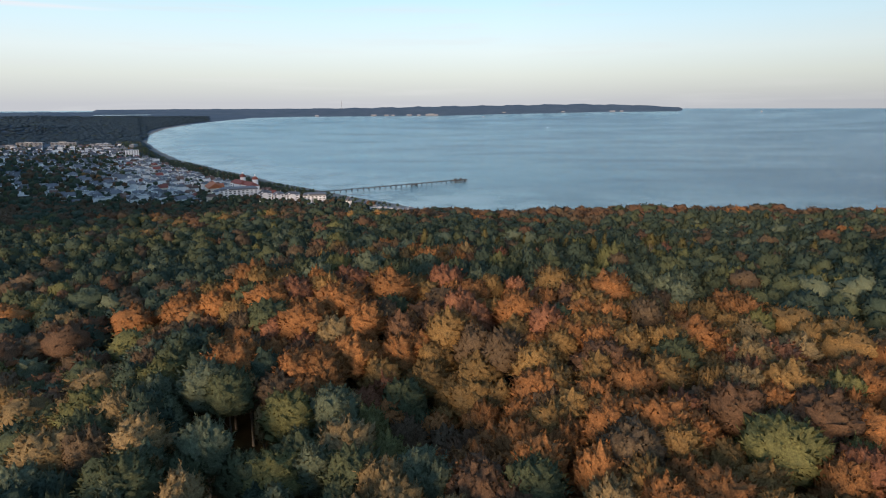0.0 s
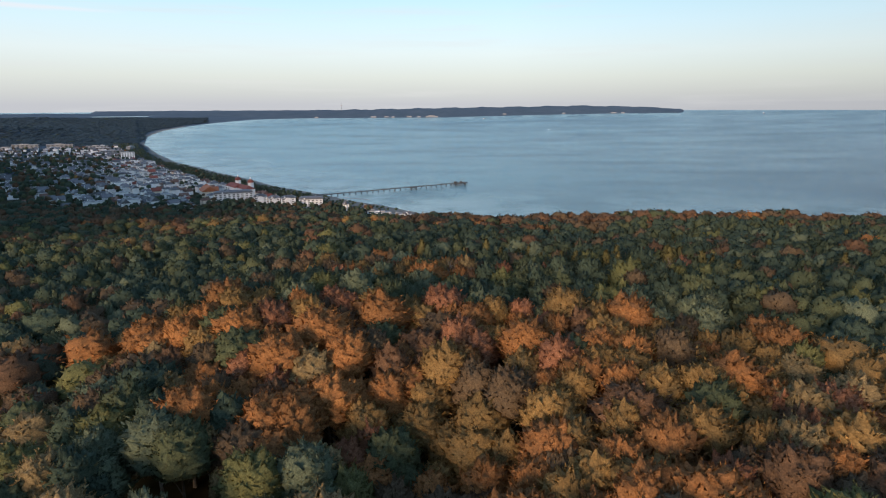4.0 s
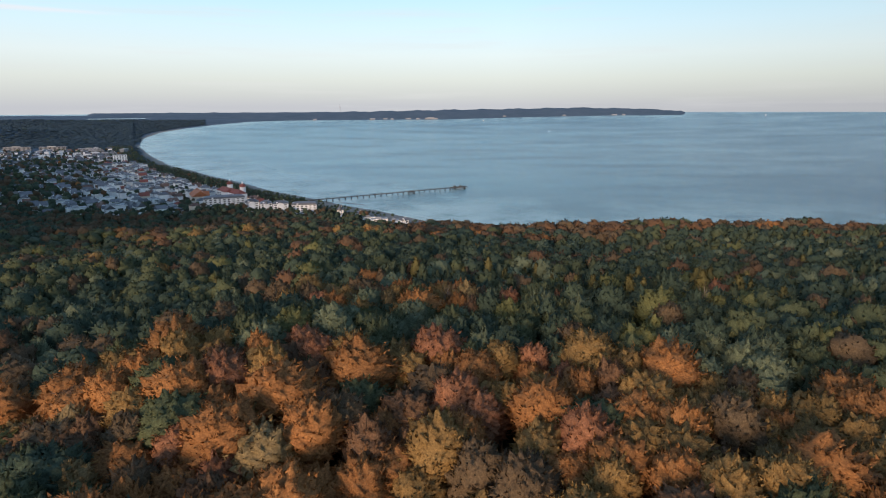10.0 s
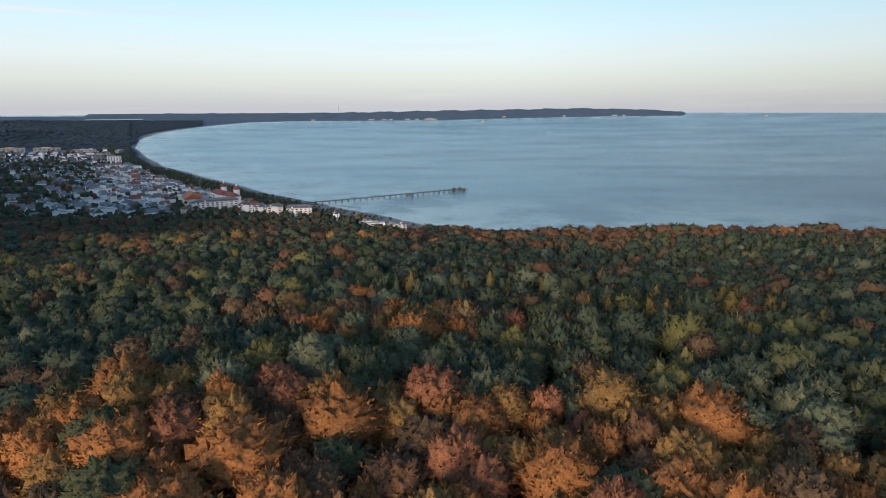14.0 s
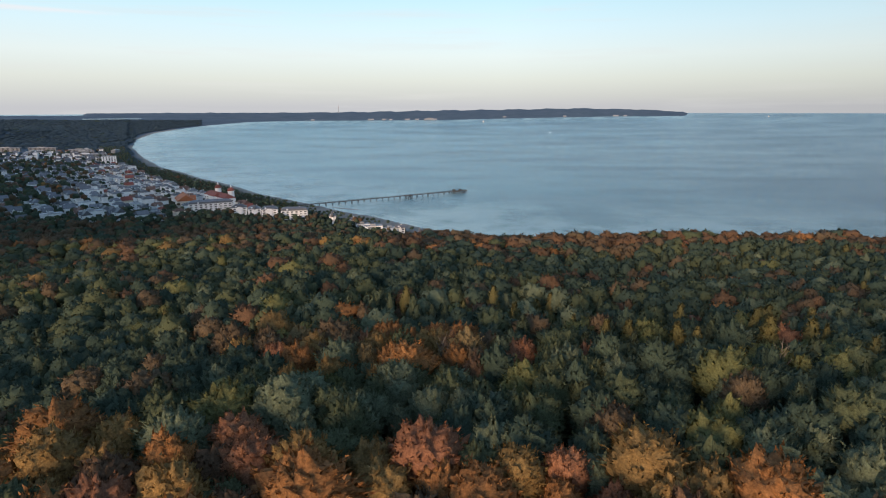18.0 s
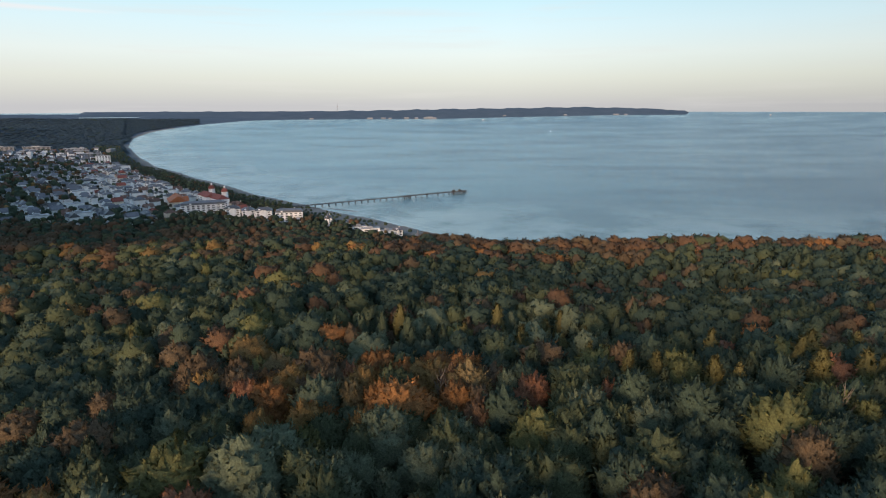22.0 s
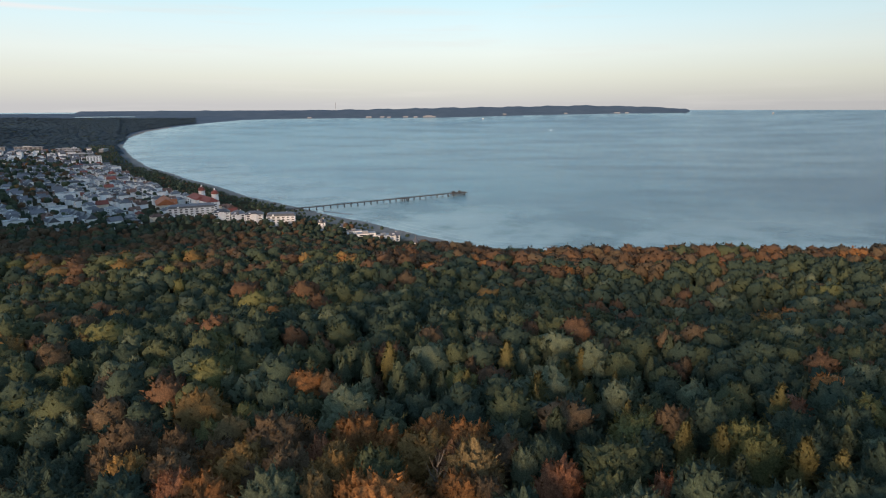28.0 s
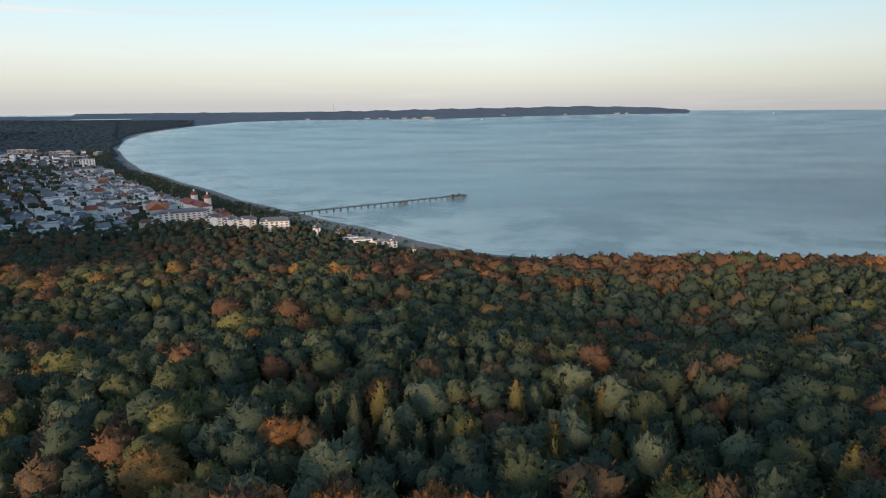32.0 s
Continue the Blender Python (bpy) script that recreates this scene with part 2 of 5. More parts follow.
def sea_material():
    m, nt, b = material("sea_water", 0.12)
    b.inputs["IOR"].default_value = 1.27
    shoal = nt.nodes.new("ShaderNodeAttribute"); shoal.attribute_name = "shallow"
    bay = nt.nodes.new("ShaderNodeAttribute"); bay.attribute_name = "bay"
    off = nt.nodes.new("ShaderNodeAttribute"); off.attribute_name = "offshore"

    def stretched(sx, sy, scale, detail, turn):
        tc = nt.nodes.new("ShaderNodeTexCoord")
        mp = nt.nodes.new("ShaderNodeMapping")
        mp.inputs["Scale"].default_value, mp.inputs["Rotation"].default_value = (sx, sy, 1), (0, 0, radians(turn))
        nt.links.new(tc.outputs["Object"], mp.inputs[0])
        w = nt.nodes.new("ShaderNodeTexNoise")
        w.inputs["Scale"].default_value, w.inputs["Detail"].default_value, w.inputs["Roughness"].default_value = scale, detail, 0.6
        nt.links.new(mp.outputs[0], w.inputs["Vector"])
        return w

    lanes = stretched(0.6, 1.35, 0.0036, 6, 24)      # wind lanes
    patch = stretched(1.0, 1.0, 0.0075, 4, 0)        # clouded patches over the shoals
    waves = stretched(1.0, 2.4, 0.16, 6, 18)
    # water painted lighter towards the sunset side and inshore, darker away to the right
    sunset_tint = mix(nt, (0.010, 0.05, 0.10), (0.098, 0.265, 0.335), bay.outputs["Fac"])
    c = mix(nt, sunset_tint, ramp(nt, lanes.outputs[0], [(0.36, (0.72, 0.74, 0.78)), (0.5, (1.0, 1.0, 1.0)), (0.66, (1.22, 1.2, 1.16))]).outputs[0], 1.0, "MULTIPLY")
    shoal_c = ramp(nt, patch.outputs[0], [(0.40, (0.12, 0.21, 0.24)), (0.52, (0.26, 0.38, 0.40)), (0.68, (0.33, 0.45, 0.46))]).outputs[0]
    c = mix(nt, c, shoal_c, shoal.outputs["Fac"])
    # thin lines of breaking swell along the beach
    wob = nt.nodes.new("ShaderNodeMath"); wob.operation = "MULTIPLY_ADD"; wob.inputs[1].default_value = 26.0
    nt.links.new(patch.outputs[0], wob.inputs[0]); nt.links.new(off.outputs["Fac"], wob.inputs[2])
    per = nt.nodes.new("ShaderNodeMath"); per.operation = "PINGPONG"; per.inputs[1].default_value = 8.0
    nt.links.new(wob.outputs[0], per.inputs[0])
    sharp = nt.nodes.new("ShaderNodeMapRange")
    sharp.inputs[1].default_value, sharp.inputs[2].default_value, sharp.inputs[3].default_value, sharp.inputs[4].default_value = 0.8, 0.1, 0.0, 1.0
    nt.links.new(per.outputs[0], sharp.inputs[0])
    near = nt.nodes.new("ShaderNodeMapRange")
    near.inputs[1].default_value, near.inputs[2].default_value, near.inputs[3].default_value, near.inputs[4].default_value = 55.0, 8.0, 0.0, 0.55
    nt.links.new(off.outputs["Fac"], near.inputs[0])
    foam = nt.nodes.new("ShaderNodeMath"); foam.operation = "MULTIPLY"
    nt.links.new(sharp.outputs[0], foam.inputs[0]); nt.links.new(near.outputs[0], foam.inputs[1])
    c = mix(nt, c, (0.75, 0.80, 0.82), foam.outputs[0])
    nt.links.new(c, b.inputs["Base Color"])
    bp = nt.nodes.new("ShaderNodeBump")
    bp.inputs["Strength"].default_value, bp.inputs["Distance"].default_value = 0.52, 2.0
    nt.links.new(waves.outputs[0], bp.inputs["Height"])
    nt.links.new(bp.outputs[0], b.inputs["Normal"])
    r = ramp(nt, lanes.outputs[0], [(0.35, (0.26, 0.26, 0.26)), (0.65, (0.18, 0.18, 0.18))])
    nt.links.new(r.outputs[0], b.inputs["Roughness"])
    return m


# ---------------------------------------------------------------- the lie of the land
CX, CY = 0.0, 105.0                    # polar centre of the plan
FLAT, RIM, RISE = 2300.0, 5000.0, 123.5


def sea_level(r):
    """The sea: flat, and far out lifted to the line where the horizon stands."""
    return RISE * (np.maximum(r - FLAT, 0) / (RIM - FLAT)) ** 1.6


NEAR_AZ = (-36, -26.4, -25.75, -24.4, -22.6, -21.4, -16.5, -12.65, -9, -6.86, -3.46, -1.36, 1.5, 3.4, 10, 20, 40, 90)
NEAR_R = (3600, 2753, 2291, 1872, 1678, 1538, 1204, 1068, 958, 918, 847, 808, 771, 752, 715, 730, 820, 1400)
FAR_AZ = (-36, -26.4, -26.05, -24.74, -23.3, -21.9, -20.6, -17.25, -13.7, -8.9, 0.36, 7.9, 15.2, 21.2, 21.7)
FAR_R = (2100, 2753, 3172, 3536, 3726, 3893, 4014, 4267, 4339, 4345, 4363, 4540, 4682, 4735, 9000)
SKY_AZ = (-36, -33, -30.9, -25, -14.5, -9, -4, 0.35, 8, 13, 17.6, 20.2, 21.4, 21.8)
SKY_T = (-0.0108, -0.0090, -0.0075, -0.0062, -0.0066, -0.0058, -0.0046, -0.0032, -0.0016, 0.0003, 0.0, -0.0030, -0.0046, -0.0070)


def polar(x, y):
    x, y = np.asarray(x, float) - CX, np.asarray(y, float) - CY
    return np.hypot(x, y), np.degrees(np.arctan2(x, y))


def out_to_sea(r, az):
    """Metres beyond the waterline, negative on land."""
    gaps = []
    for sign, ka, kr in ((1, NEAR_AZ, NEAR_R), (-1, FAR_AZ, FAR_R)):
        lean = (np.interp(az + 0.4, ka, kr) - np.interp(az - 0.4, ka, kr)) / (np.maximum(r, 300) * 2 * math.radians(0.4))
        gaps.append(sign * (r - np.interp(az, ka, kr)) / np.sqrt(1 + np.minimum(np.abs(lean), 12 if sign > 0 else np.where(az > 10, 0.5, 6)) ** 2))
    return np.minimum(*gaps)


TOP_Y = (-60, 100, 170, 215, 270, 310, 405, 480, 612, 645, 685, 730, 800, 900)
TOP_Z = (92, 95, 97, 99, 93.5, 87, 79, 66, 56, 46, 33, 26, 22, 18)


def canopy(x, y):
    """Height of the tree tops over the hill."""
    z = np.interp(y, TOP_Y, TOP_Z)
    step = 1 / (1 + np.exp((x + 92) / 7))
    z = z - step * np.interp(y, (60, 150, 250, 330, 420, 560, 620), (14, 14, 12, 7, 5, 4, 0))
    z = z - 10 * np.exp(-(((x - 130) / 85) ** 2 + ((y - 455) / 55) ** 2))
    z = z + 5 * np.exp(-(((x - 75) / 45) ** 2 + ((y - 300) / 35) ** 2))
    z = z - 8 * np.exp(-(((x + 285) / 60) ** 2 + ((y - 560) / 60) ** 2))
    z = z - 4 * np.exp(-(((x + 45) / 16) ** 2 + ((y - 112) / 30) ** 2))
    z = z + 12 * np.exp(-(((x - 20) / 80) ** 2 + ((y - 690) / 38) ** 2))
    # a dell before the stand, and hollows on the far slope
    z = z - 15 * np.exp(-(((x + 4) / 20) ** 2 + ((y - 140) / 26) ** 2))
    z = z - 7 * np.exp(-(((x - 80) / 70) ** 2 + ((y - 545) / 45) ** 2)) + 4 * np.exp(-(((x + 175) / 60) ** 2 + ((y - 600) / 40) ** 2))
    z = z + 1.6 * np.sin(x / 23 + y / 61) * np.sin(y / 29 - x / 70)
    # folds of the slope, slanting away to the right
    fold = np.clip((np.asarray(y, float) - 290) / 60, 0, 1) * np.clip((570 - np.asarray(y, float)) / 60, 0, 1)
    z = z + 2.6 * fold * np.clip(0.6 - np.asarray(x) / 160, 0.25, 1) * np.sin((0.89 * y - 0.45 * x) / 9.5 + 1.3 * np.sin(x / 47) + np.sin(y / 71))
    z = z + 6 * np.exp(-(((x - 280) / 120) ** 2 + ((y - 600) / 50) ** 2))
    return z


def land(x, y):
    """Height of the ground."""
    r, az = polar(x, y)
    d = out_to_sea(r, az)
    base = np.clip(-d * 0.045, 0, 4.0) + np.clip((-d - 90) * 0.02, 0, 6)
    hill = np.clip(canopy(x, y) - 24.5, 0, None) * np.clip((-d - 12) / 60, 0, 1)
    hill = hill * np.clip((1000 - np.asarray(y, float)) / 150, 0, 1)
    z = np.maximum(base, hill)
    # unseen ridge added left of the view, so its shadow covers the town
    ridge = (0.58 * np.clip((-430 - np.asarray(x)) / 100, 0, 1) + 0.42 * np.clip((-640 - np.asarray(x)) / 120, 0, 1)) * np.clip((np.asarray(x) + 2900) / 300, 0, 1)
    z = z + (280 + 190 * np.clip((-np.asarray(x) - 900) / 900, 0, 1)) * ridge * np.exp(-(((np.asarray(y) - 190) / 140) ** 2))
    # wooded hill beyond the town, and the far coast up to its skyline
    z = z + 38 * np.exp(-(((np.asarray(x) + 1980) / 200) ** 2 + ((np.asarray(y) - 2750) / 350) ** 2))
    sky = 155 + r * np.interp(az, SKY_AZ, SKY_T)
    f = np.clip((r - np.maximum(np.interp(az, FAR_AZ, FAR_R), np.interp(az, (-27, -15), (4600, 4345)))) / 380, 0, 1) * np.clip((az + 31) / 8, 0, 1) * (np.abs(az) < 40)
    f = f * f * (3 - 2 * f)
    far = sea_level(r)
    bump = 3 * np.sin(az * 2.1) + 2 * np.sin(az * 5.3 + 1)
    z = far + z + f * np.maximum(sky - far - 4 + bump, 0)
    west = np.exp(-(((az + 34) / 3.2) ** 2) - ((r - 4450) / 240) ** 2) * 12
    z = z + west
    z = np.where((r > 4760) & (az < -29.5), far - 6, z)
    return np.where(d > 0, far - np.clip(d * 0.05, 0.3, 6), z)


def mesh_object(name, verts, faces, mats=(), midx=None, attrs=(), normals=None):
    """A mesh from arrays; faces all of one size."""
    me = bpy.data.meshes.new(name)
    verts, faces = np.asarray(verts, np.float32), np.asarray(faces, np.int32)
    k = faces.shape[1]
    me.vertices.add(len(verts)); me.vertices.foreach_set("co", verts.ravel())
    me.loops.add(faces.size); me.loops.foreach_set("vertex_index", faces.ravel())
    me.polygons.add(len(faces)); me.polygons.foreach_set("loop_start", np.arange(0, faces.size, k, dtype=np.int32))
    for m in mats:
        me.materials.append(m)
    if midx is not None:
        me.polygons.foreach_set("material_index", np.asarray(midx, np.int32))
    for nm, dom, vals in attrs:
        a = me.attributes.new(nm, "FLOAT", dom)
        a.data.foreach_set("value", np.asarray(vals, np.float32))
    me.update(calc_edges=True)
    if normals is not None:
        me.normals_split_custom_set_from_vertices(np.asarray(normals, np.float32))
    return me


def polar_sheet(radii, angles):
    rr, aa = np.meshgrid(radii, np.radians(angles), indexing="ij")
    x, y = CX + rr * np.sin(aa), CY + rr * np.cos(aa)
    n, k = rr.shape
    i = (np.arange(n - 1)[:, None] * k + np.arange(k - 1)[None]).ravel()
    return x.ravel(), y.ravel(), np.stack([i, i + 1, i + k + 1, i + k], 1), rr.ravel(), np.degrees(aa).ravel()


# ground
radii = np.unique(np.concatenate([np.linspace(2, 700, 60), np.linspace(700, 2200, 130), np.linspace(2200, 4300, 90), np.linspace(4300, 4960, 50)]))
angles = np.unique(np.concatenate([np.linspace(-180, -46, 24), np.linspace(-46, 46, 190), np.linspace(46, 180, 24)]))
x, y, faces, rr, aa = polar_sheet(radii, angles)
z = land(x, y)
d = out_to_sea(rr, aa)
width = np.interp(aa, (-27, -25, -22, -16, -12, -8, -2, 4), (26, 25, 24, 26, 42, 44, 36, 25))
sand = np.clip((d + width) / 8, 0, 1) * (rr < 3800)
ground = new("ground", mesh_object("ground", np.stack([x, y, z], 1), faces, [ground_material()], None, [("sand", "POINT", sand), ("far_haze", "POINT", np.clip((rr - 1700) / 700, 0, 1))]))
ground.data.polygons.foreach_set("use_smooth", np.ones(len(ground.data.polygons), bool))
tagged(ground, "wooded coastal ground with a pale sand beach", "ground", kind="structure")

# sea
radii = np.unique(np.concatenate([np.linspace(640, 1500, 100), np.linspace(1500, 5000, 80)]))
angles = np.unique(np.concatenate([np.linspace(-40, 42, 170), np.linspace(42, 110, 24)]))
x, y, faces, rr, aa = polar_sheet(radii, angles)
d = out_to_sea(rr, aa)
shallow = np.clip(1 - d / 480, 0, 1) ** 1.4
# bearing and range, for the sunset-side brightness painted into the water
bay = np.clip(1 - (aa + 20) / 58, 0, 1) * np.clip(1.25 - rr / 5200, 0.2, 1)
sea = new("sea", mesh_object("sea", np.stack([x, y, sea_level(rr)], 1), faces, [sea_material()], None, [("shallow", "POINT", shallow), ("bay", "POINT", bay), ("offshore", "POINT", d)]))
sea.data.polygons.foreach_set("use_smooth", np.ones(len(sea.data.polygons), bool))
tagged(sea, "calm blue-grey sea in a wide bay at dusk", "water", kind="structure")

# ---------------------------------------------------------------- trees
rng = np.random.default_rng(7)


def unit(v):
    return v / np.maximum(np.linalg.norm(v, axis=-1, keepdims=True), 1e-9)


# half width, rise over and fall under the widest part, and its height
FORM = {"broad": (5.9, 8.2, 6.5, 14.4), "narrow": (3.2, 9.5, 5.0, 12.6), "conifer": (3.9, 16.5, 1.5, 6.5)}


def scatter(n, low, jitter):
    """n ways over the upper part of a sphere, down to the height low, evenly spread."""
    i = np.arange(n) + 0.5
    ph, z = i * 2.39996 + rng.uniform(0, 6.28), 1 - (1 - low) * i / n
    r = np.sqrt(np.clip(1 - z**2, 0, 1))
    return unit(np.stack([np.cos(ph) * r, np.sin(ph) * r, z], 1) + jitter * rng.normal(size=(n, 3)))


def crown_surface(kind, d, lobes, tips, grow):
    """Places on a crown in the ways d: a dome that swells into boughs, and every bough into leafy plumes; which plume, and how far out on it."""
    wide, up, down, mid = FORM[kind]
    swell = np.exp(-((1 - (d @ lobes.T).max(1)) / 0.12))[:, None]
    near = np.clip(d @ tips.T, -1, 1)
    which = near.argmax(1)
    sharp = 0.62 / math.sqrt(len(tips)) + 0.06
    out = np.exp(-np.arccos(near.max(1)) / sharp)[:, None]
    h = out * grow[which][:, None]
    if kind == "conifer":
        t = np.clip((d[:, 2:] + 0.15) / 1.15, 0, 1)
        flat = unit(d * np.array([1, 1, 0]) + 1e-6)
        p = np.array([0, 0, mid]) + flat * (1 - t) ** 0.55 * (wide * (0.6 + 0.1 * swell + 0.14 * np.sin(26 * t)) + 2.0 * h) + np.array([0, 0, 1.0]) * (t * up + 0.3 * h)
        return p, which, out
    form = np.where(d[:, 2:] > 0, np.array([wide, wide, up]), np.array([wide, wide, down]))
    rise = unit(d * np.array([1, 1, 0.8]) + np.array([0, 0, 0.6]))
    p = np.array([0, 0, mid]) + d * form * (0.66 + 0.18 * swell) + rise * h * (2.9 if kind == "broad" else 1.5)
    return p, which, out


# plumes, boughs, blades at the tips, their length and width, and the facets round and down the crown
LEVEL = {"near": (110, 9, 1650, 0.78, 0.46, 26, 13), "mid": (56, 8, 370, 1.15, 0.5, 14, 8), "far": (28, 7, 130, 1.6, 0.55, 10, 6), "town": (10, 5, 8, 1.9, 0.7, 7, 4), "speck": (5, 3, 2, 3.0, 0.8, 5, 2)}
KINDS = ("broad", "narrow", "conifer")


def crown_shape(level, kind):
    """A crown that stands on the ground at the origin, about 23 m high: corners, normals and the tone of each plume,
    darker away from its tip.
    """
    plumes, boughs, n, length, width, seg, rings = LEVEL[level]
    if kind == "narrow":
        plumes = plumes * 2 // 3
    lobes, tips = scatter(boughs, -0.35, 0.12), scatter(plumes, -0.45, 0.07)
    grow = rng.uniform(0.55, 1.3, plumes)
    wide = np.array([rng.uniform(0.9, 1.1), rng.uniform(0.9, 1.1), 1])
    # the leafy mass, a net of facets drawn out into the plumes
    a = np.arange(seg + 1) * 2 * math.pi / seg
    t = np.linspace(0.03, 2.05, rings + 1) ** 0.95
    g = np.array([[(math.sin(p) * math.cos(q), math.sin(p) * math.sin(q), math.cos(p)) for q in a + (0.5 * (i % 2)) * 2 * math.pi / seg] for i, p in enumerate(t)])
    p, which, out = crown_surface(kind, g.reshape(-1, 3), lobes, tips, grow)
    k = seg + 1
    p = p.reshape(rings + 1, k, 3)
    p[:, :-1] += rng.normal(0, 0.1, p[:, :-1].shape)
    p[:, -1] = p[:, 0]
    q = np.concatenate([p[:, -2:-1], p, p[:, 1:2]], 1)
    du, dv = q[:, 2:] - q[:, :-2], np.gradient(p, axis=0)
    nr = unit(np.cross(dv, du))
    base = unit(g * np.array([1, 1, 0.8]))
    nr = unit(0.75 * nr + 0.45 * base + np.array([0, 0, 0.05]))
    i = (np.arange(rings)[:, None] * k + np.arange(seg)[None]).ravel()
    tri = np.concatenate([np.stack([i, i + k, i + k + 1], 1), np.stack([i, i + k + 1, i + 1], 1)]).ravel()
    tone = rng.uniform(0, 1, plumes)
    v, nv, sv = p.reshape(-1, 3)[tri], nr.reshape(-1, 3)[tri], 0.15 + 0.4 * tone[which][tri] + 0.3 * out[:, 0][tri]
    # loose leaves along the plumes
    d = unit(tips[rng.integers(0, plumes, n)] + rng.normal(0, 1.0 / math.sqrt(plumes), (n, 3)))
    p, which, out = crown_surface(kind, d, lobes, tips, grow)
    up = unit(d * np.array([1, 1, 0.8]) + np.array([0, 0, 0.5 if kind != "conifer" else -0.1]))
    facing = unit(d + 2.2 * (d - tips[which]) + (0.42 if level == "near" else 0.25) * rng.normal(size=(n, 3)))
    way = unit(up + 0.35 * facing + 0.4 * rng.normal(size=(n, 3)))
    size = length * rng.uniform(0.6, 1.35, (n, 1))
    edge = unit(np.cross(way, facing + 0.5 * rng.normal(size=(n, 3)))) * size * width * 0.5
    p = p - 0.25 * size * way
    b = np.stack([p + edge, p + way * size, p - edge], 1)
    co = np.concatenate([v, b.reshape(-1, 3)]) * wide
    nr = np.concatenate([nv, np.repeat(facing, 3, 0)])
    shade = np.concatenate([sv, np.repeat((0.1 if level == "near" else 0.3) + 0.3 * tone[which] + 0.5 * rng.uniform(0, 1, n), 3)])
    # every facet turns its face to the side that it is shaded from
    co, nr = co.reshape(-1, 3, 3), nr.reshape(-1, 3, 3)
    back = (np.cross(co[:, 1] - co[:, 0], co[:, 2] - co[:, 0]) * nr.mean(1)).sum(1) < 0
    co[back], nr[back] = co[back][:, ::-1], nr[back][:, ::-1]
    return co.reshape(-1, 3), nr.reshape(-1, 3), shade


SHAPE = {(level, kind): [crown_shape(level, kind) for _ in range(6)] for level in LEVEL for kind in KINDS}

TUBE = 5


def tube(points, radii):
    """A tapered limb through points: vertices and faces."""
    points = np.asarray(points, float)
    way = unit(np.gradient(points, axis=0))
    s = unit(np.cross(way, (0.31, 0.87, 0.2)))
    t = np.cross(way, s)
    a = np.arange(TUBE) * 2 * math.pi / TUBE
    v = points[:, None] + np.asarray(radii)[:, None, None] * (np.cos(a)[None, :, None] * s[:, None] + np.sin(a)[None, :, None] * t[:, None])
    f = [(i * TUBE + j, i * TUBE + (j + 1) % TUBE, (i + 1) * TUBE + (j + 1) % TUBE, (i + 1) * TUBE + j) for i in range(len(points) - 1) for j in range(TUBE)]
    return v.reshape(-1, 3), np.array(f)


def trunk_arrays(kind):
    top = {"broad": 14.5, "narrow": 16.5, "conifer": 20}[kind]
    parts = [tube([(0, 0, -0.6), (0.1, 0, 3), (-0.15, 0.1, top * 0.55), (0.1, 0.1, top)], (0.46, 0.34, 0.25, 0.06))]
    if kind != "conifer":
        for i in range(4):
            ph, h = i * 2.4, top * (0.45 + 0.11 * i)
            reach = 2.4 if kind == "broad" else 1.5
            c, s = math.cos(ph), math.sin(ph)
            parts.append(tube([(0, 0, h), (c * reach * 0.5, s * reach * 0.5, h + 1.6), (c * reach, s * reach, h + 3.4)], (0.16, 0.11, 0.03)))
    vs, fs, o = [], [], 0
    for v, f in parts:
        vs.append(v); fs.append(f + o); o += len(v)
    return np.concatenate(vs), np.concatenate(fs)


def blades(nv):
    return np.arange(nv).reshape(-1, 3)


# what grows where: weights of leaf materials in zones of the plan
def blob(x, y, cx, cy, sx, sy):
    return np.exp(-(((x - cx) / sx) ** 2 + ((y - cy) / sy) ** 2))


